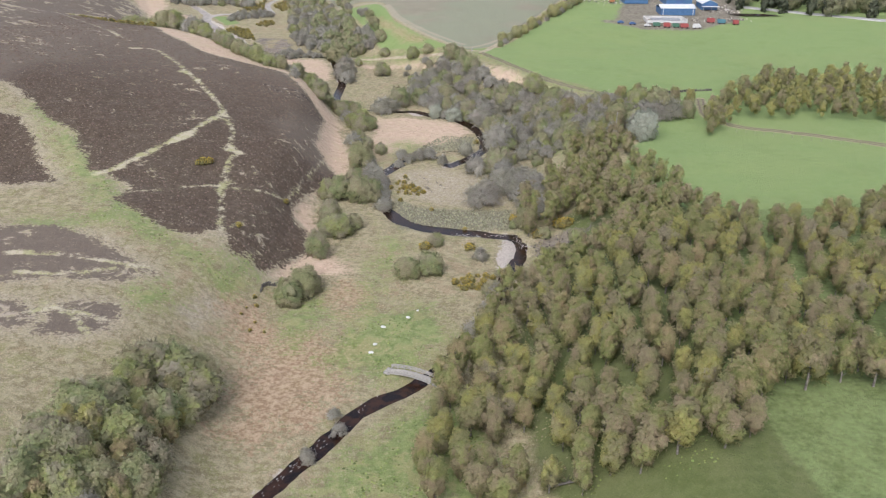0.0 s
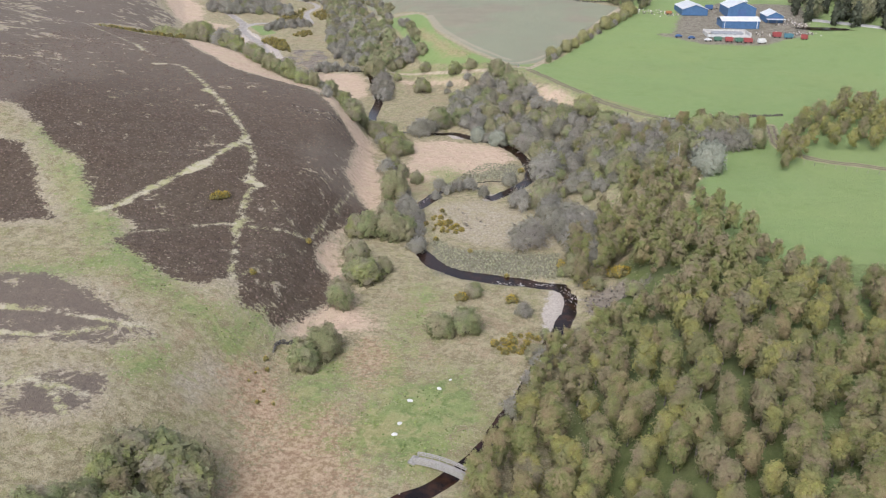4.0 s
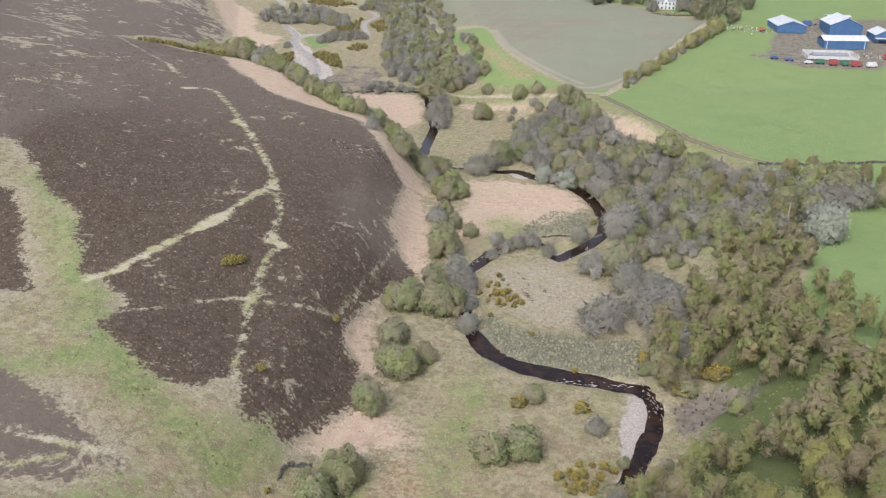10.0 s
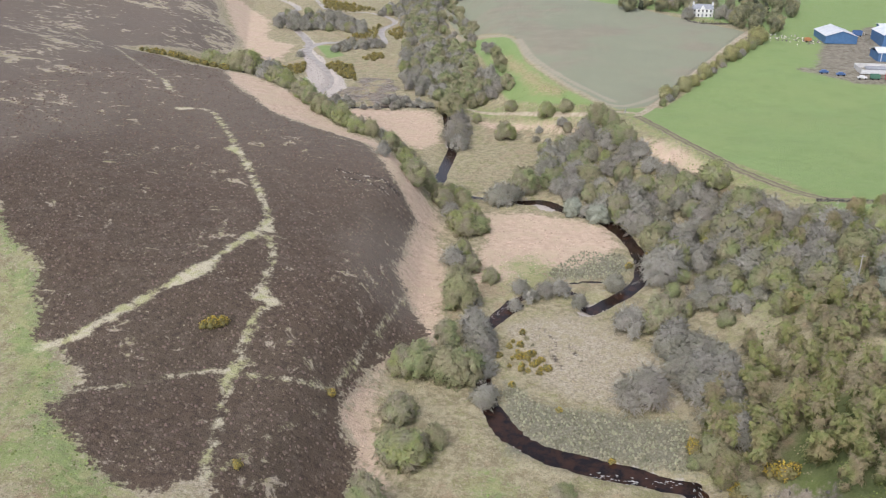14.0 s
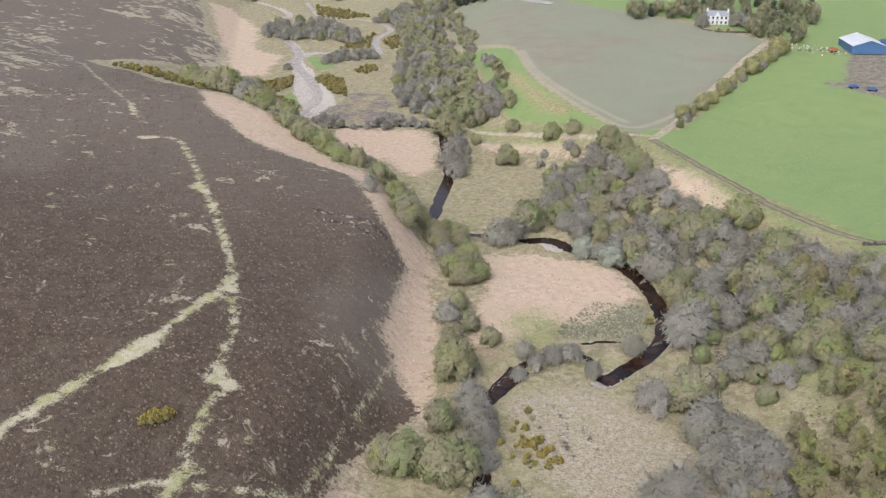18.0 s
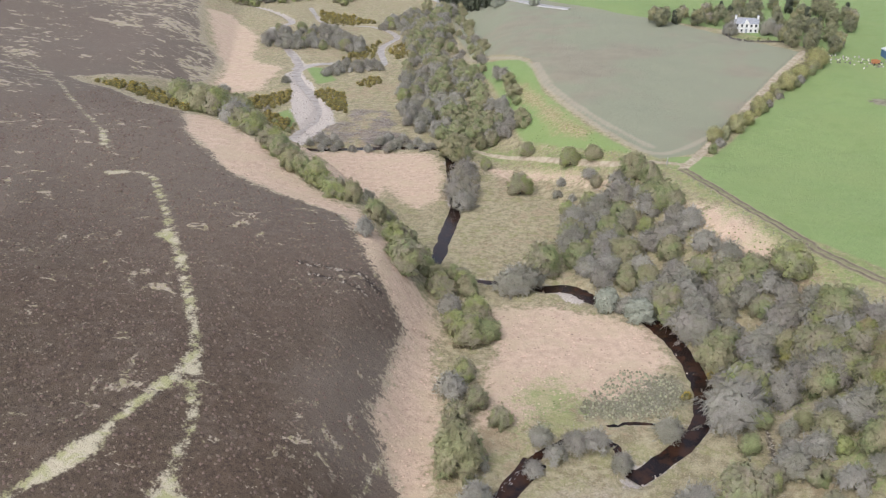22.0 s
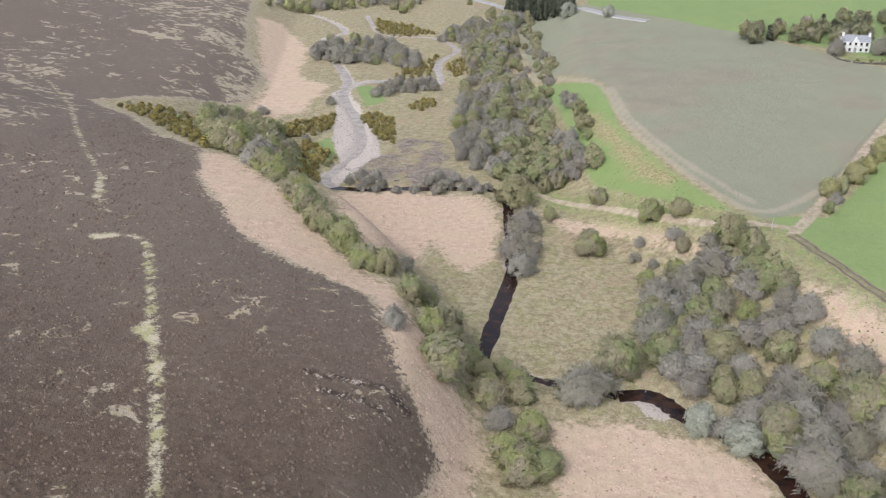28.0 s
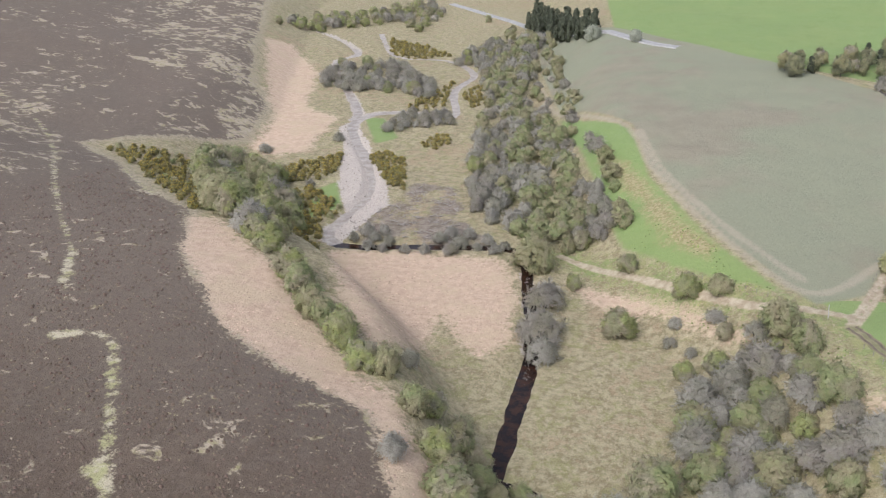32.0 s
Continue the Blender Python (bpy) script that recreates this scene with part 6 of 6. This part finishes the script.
# fence posts along the tracks
post_mesh = None
for k, pts in FENCES.items():
    fence = tagged(new("post_and_wire_fence"), "post and wire fence beside the farm track", "fence", kind="structure")
    walk_on = 0.0
    for (ax, ay), (bx, by) in zip(pts, pts[1:]):
        length = math.hypot(bx - ax, by - ay)
        while walk_on < length:
            x, y = ax + (bx - ax) * walk_on / length, ay + (by - ay) * walk_on / length
            ob = part("post", block(0, 0, 0, 0.12, 0.12, 1.4), old_timber, fence) if post_mesh is None else new("post", post_mesh)
            post_mesh = ob.data
            ob.parent = fence
            ob.location = (x, y, on_ground(x, y) + 0.5)
            walk_on += 3.2
        walk_on -= length

# pond beyond the steading
bm = bmesh.new()
ring = [bm.verts.new((193 + 19 * math.cos(a) * (1 + 0.15 * math.sin(3 * a)), 540 + 5.5 * math.sin(a) * (1 + 0.2 * math.cos(2 * a)), on_ground(193, 534) + 0.5)) for a in np.linspace(0, 2 * math.pi, 40, endpoint=False)]
bm.faces.new(ring)
me = bpy.data.meshes.new("water")
bm.to_mesh(me)
bm.free()
me.materials.append(peat)
tagged(new("water", me), "dark still pond beside the farm", "pond", kind="structure")


# ---- ground plants, stones and flotsam, too many to count ----
GX, GY = np.meshgrid(np.arange(-330, 330, 1.5), np.arange(100, 760, 1.5))
GRID_Z = height(GX, GY)


def quick_z(x, y):
    u, v = np.clip((x + 330) / 1.5, 0, GX.shape[1] - 2), np.clip((y - 100) / 1.5, 0, GX.shape[0] - 2)
    i, j = u.astype(int), v.astype(int)
    a, b = u - i, v - j
    return (GRID_Z[j, i] * (1 - a) + GRID_Z[j, i + 1] * a) * (1 - b) + (GRID_Z[j + 1, i] * (1 - a) + GRID_Z[j + 1, i + 1] * a) * b


def cover_at(x, y, names):
    best = np.full(x.shape, -30.0)
    for k in names:
        if k in AREAS:
            best = np.maximum(best, area_distance(x, y, AREAS[k]))
        else:
            best = np.maximum(best, LINES[k][0] - line_distance(x, y, round_line(LINES[k][1])))
    return best


def tufts(name, label, category, x, y, wide, tall, mat, seed, sides=5, sink=0.05, flat=0.35):
    """Many low, uneven tufts or stones in one mesh."""
    rng = np.random.default_rng(seed)
    n = len(x)
    z = quick_z(x, y)
    size = rng.uniform(0.6, 1.35, n)
    a = rng.uniform(0, 6.28, (n, 1)) + np.arange(sides) * 6.2832 / sides
    r0 = (wide * size)[:, None] * rng.uniform(0.75, 1.2, (n, sides))
    r1 = r0 * rng.uniform(0.35, 0.7, (n, 1)) * (1 if flat else 0)
    h = (tall * size * rng.uniform(0.7, 1.3, n))[:, None]
    low = np.stack([x[:, None] + r0 * np.cos(a), y[:, None] + r0 * np.sin(a), np.repeat((z - sink)[:, None], sides, 1)], -1)
    top = np.stack([x[:, None] + r1 * np.cos(a), y[:, None] + r1 * np.sin(a), z[:, None] + h * rng.uniform(0.7, 1.1, (n, sides))], -1)
    verts = np.concatenate([low, top], 1).reshape(-1, 3)
    base = (np.arange(n) * sides * 2)[:, None]
    k = np.arange(sides)
    k2 = (k + 1) % sides
    sides_f = np.stack([base + k, base + k2, base + sides + k2, base + sides + k], -1).reshape(-1, 4)
    caps = base + sides + k[None, :]
    loops = np.concatenate([sides_f.ravel(), caps.ravel()])
    starts = np.concatenate([np.arange(len(sides_f)) * 4, len(sides_f) * 4 + np.arange(n) * sides])
    me = bpy.data.meshes.new(name)
    me.vertices.add(len(verts))
    me.vertices.foreach_set("co", verts.astype(np.float32).ravel())
    me.loops.add(len(loops))
    me.loops.foreach_set("vertex_index", loops.astype(np.int32))
    me.polygons.add(len(starts))
    me.polygons.foreach_set("loop_start", starts.astype(np.int32))
    me.update(calc_edges=True)
    me.materials.append(mat)
    return tagged(new(name, me), label, category, kind="stuff")


def cloud_of(n, x0, x1, y0, y1, seed, power=1.0):
    rng = np.random.default_rng(seed)
    return rng.uniform(x0, x1, n), y0 + (y1 - y0) * rng.random(n) ** power


heather_tuft = foliage("heather_tufts", [(0.165, 0.124, 0.094), (0.165, 0.124, 0.094)], 0.2, 0.1)
straw_tuft = foliage("straw_tufts", [(0.33, 0.285, 0.18), (0.33, 0.285, 0.18)], 0.25, 0.14)
rush_tuft = foliage("rush_tufts", [(0.265, 0.255, 0.168), (0.265, 0.255, 0.168)], 0.2, 0.22)
fern_tuft = foliage("dead_bracken", [(0.482, 0.364, 0.270), (0.482, 0.364, 0.270)], 0.2, 0.2)
green_tuft = foliage("grass_tufts", [(0.19, 0.235, 0.075), (0.19, 0.235, 0.075)], 0.25, 0.3)
cobble = foliage("river_cobbles", [(0.39, 0.34, 0.29), (0.39, 0.34, 0.29)], 0.0, 0.35)

x, y = cloud_of(20000, -190, -36, 205, 480, 1, 1.2)
ok = (cover_at(x, y, named("heather")) > 1.5 + 3 * fuzz(x, y, 6, 51)) & (cover_at(x, y, named("moor_path")) < -0.5)
tufts("heather", "dark brown heather clumps on the moor", "heather", x[ok], y[ok], 0.34, 0.22, heather_tuft, 2, 4)
x, y = cloud_of(42000, -110, 60, 118, 500, 3, 1.15)
E_ = x - blend(TERRACE_FOOT, y)
gap_ = stream_gap(x, y)
bare = (cover_at(x, y, named("heather")) < -1) & (gap_ > 1.0) & (E_ < 34) & (cover_at(x, y, named("gravel") + named("track") + named("lane") + ["debris", "scar"]) < -0.5)
fern = cover_at(x, y, named("bracken")) > 1
wet = cover_at(x, y, named("rushes")) > 0
lawn = (cover_at(x, y, named("grass")) > 1) | (E_ > 14)
lumpy = fuzz(x, y, 5, 52) > -0.2
s_ = bare & ~fern & ~wet & ~lawn & lumpy
tufts("grass_tussocks", "dry straw-coloured grass tussocks", "grass", x[s_], y[s_], 0.2, 0.16, straw_tuft, 4, 4)
s_ = bare & fern
tufts("bracken_litter", "flattened rusty dead bracken", "bracken", x[s_], y[s_], 0.28, 0.05, fern_tuft, 5, 4)
s_ = bare & lawn & (fuzz(x, y, 4, 53) > 0.1)
tufts("green_tufts", "short green grass tufts", "grass", x[s_], y[s_], 0.26, 0.13, green_tuft, 6)
x, y = cloud_of(11000, -25, 30, 240, 350, 7)
s_ = (cover_at(x, y, named("rushes")) > 0) & (stream_gap(x, y) > 0.8)
tufts("rushes", "grey-green rush clumps on the holm", "rushes", x[s_], y[s_], 0.3, 0.34, rush_tuft, 8)
x, y = cloud_of(60000, -200, 40, 120, 640, 9)
gap_ = stream_gap(x, y)
s_ = ((gap_ > -1.0) & (gap_ < 0.7) & (fuzz(x, y, 11, 54) > 0.25)) | ((cover_at(x, y, named("gravel")) > 0.3) & (fuzz(x, y, 3, 55) > -0.1))
tufts("river_stones", "pale rounded river stones on the shingle", "stones", x[s_], y[s_], 0.24, 0.2, cobble, 10, 5, 0.1)

# fallen timber in the flood wrack and in the wood
log_mat = plain("bleached_wood", (0.24, 0.21, 0.19), (0.44, 0.40, 0.37), 0.9, 2)
rng = random.Random(12)
logs = 0
while logs < 70:
    x, y = rng.uniform(-125, -66), rng.uniform(490, 546)
    if float(area_distance(np.array([x]), np.array([y]), AREAS["debris"])[0]) < 1:
        continue
    v, f = [], []
    length, turn = rng.uniform(1.2, 4.0), rng.uniform(-1.2, 1.2)
    pts = [Vector((math.cos(turn) * length * k, math.sin(turn) * length * k, 0.25 + 0.3 * rng.random())) for k in (-0.5, 0.0, 0.5)]
    tube(v, f, pts, [0.17, 0.13, 0.06], 6)
    tube(v, f, [pts[1], pts[1] + Vector((0.6, 0.8, 0.7))], [0.12, 0.03], 5)
    log = tagged(new("driftwood_log", link_mesh("driftwood_log", v, f, log_mat, True)), "bleached driftwood log stranded in flood wrack", "log", "driftwood logs")
    log.matrix_basis = Matrix.Translation((x, y, on_ground(x, y)))
    logs += 1
for x, y, length, turn in ((33, 137, 7, 0.5), (24, 126, 9, 0.3), (27, 141, 5, -0.9), (58, 143, 4, 0.5)):
    v, f = [], []
    pts = [Vector((math.cos(turn) * length * k, math.sin(turn) * length * k, 0.5 + 0.5 * abs(k))) for k in (-0.5, -0.1, 0.3, 0.5)]
    tube(v, f, pts, [0.3, 0.24, 0.16, 0.05], 7)
    for k in range(4):
        tube(v, f, [pts[1 + k % 3], pts[1 + k % 3] + Vector((rng.uniform(-2, 2), rng.uniform(-2, 2), rng.uniform(0.3, 1.2)))], [0.1, 0.02], 5)
    log = tagged(new("fallen_tree", link_mesh("fallen_tree", v, f, grey_bark, True)), "fallen dead birch trunk at the wood's edge", "log")
    log.matrix_basis = Matrix.Translation((x, y, on_ground(x, y) - 0.1))

# broken water over the rapids
foam_mat = material("white_water", 0.5, 0.5)[0]
foam_mat.node_tree.nodes["Principled BSDF"].inputs["Base Color"].default_value = (0.50, 0.48, 0.45, 1)
fv, ff = [], []
for (x0, y0, x1, y1, count, wide) in RAPIDS:
    for _ in range(count):
        k = round(rng.random() * 6) / 6 + rng.gauss(0, 0.035)
        x, y = x0 + (x1 - x0) * k + rng.gauss(0, wide), y0 + (y1 - y0) * k + rng.gauss(0, wide)
        z, r = float(stream_level(y)) + 0.2, rng.uniform(0.04, 0.14)
        n = len(fv)
        turn = math.atan2(y1 - y0, x1 - x0)
        for q in range(7):
            a = q * 0.898
            px, py = r * rng.uniform(1.2, 4.5) * math.cos(a), r * rng.uniform(0.3, 0.8) * math.sin(a)
            fv.append((x + px * math.cos(turn) - py * math.sin(turn), y + px * math.sin(turn) + py * math.cos(turn), z))
        fv.append((x, y, z + 0.09))
        ff += [(n + q, n + (q + 1) % 7, n + 7) for q in range(7)]
tagged(new("white_water", link_mesh("white_water", fv, ff, foam_mat)), "white broken water over stones in the burn", "rapids", kind="stuff")

# broken rock in the cut bank
rock_v, rock_f = [], []
for x, y in scatter("scar", 1.5, 33):
    m = Matrix.LocRotScale((x, y, on_ground(x, y) + 0.1), Euler((rng.uniform(0, 3), rng.uniform(0, 3), rng.uniform(0, 3))), (rng.uniform(0.15, 0.6), rng.uniform(0.15, 0.5), rng.uniform(0.1, 0.3)))
    n = len(rock_v)
    rock_v += [tuple(m @ (v * rng.uniform(0.8, 1.2))) for v in BALL_V]
    rock_f += [tuple(n + i for i in f) for f in BALL_F]
tagged(new("rubble", link_mesh("rubble", rock_v, rock_f, dark_stone)), "broken grey rock in the eroded bank", "rubble", kind="stuff")
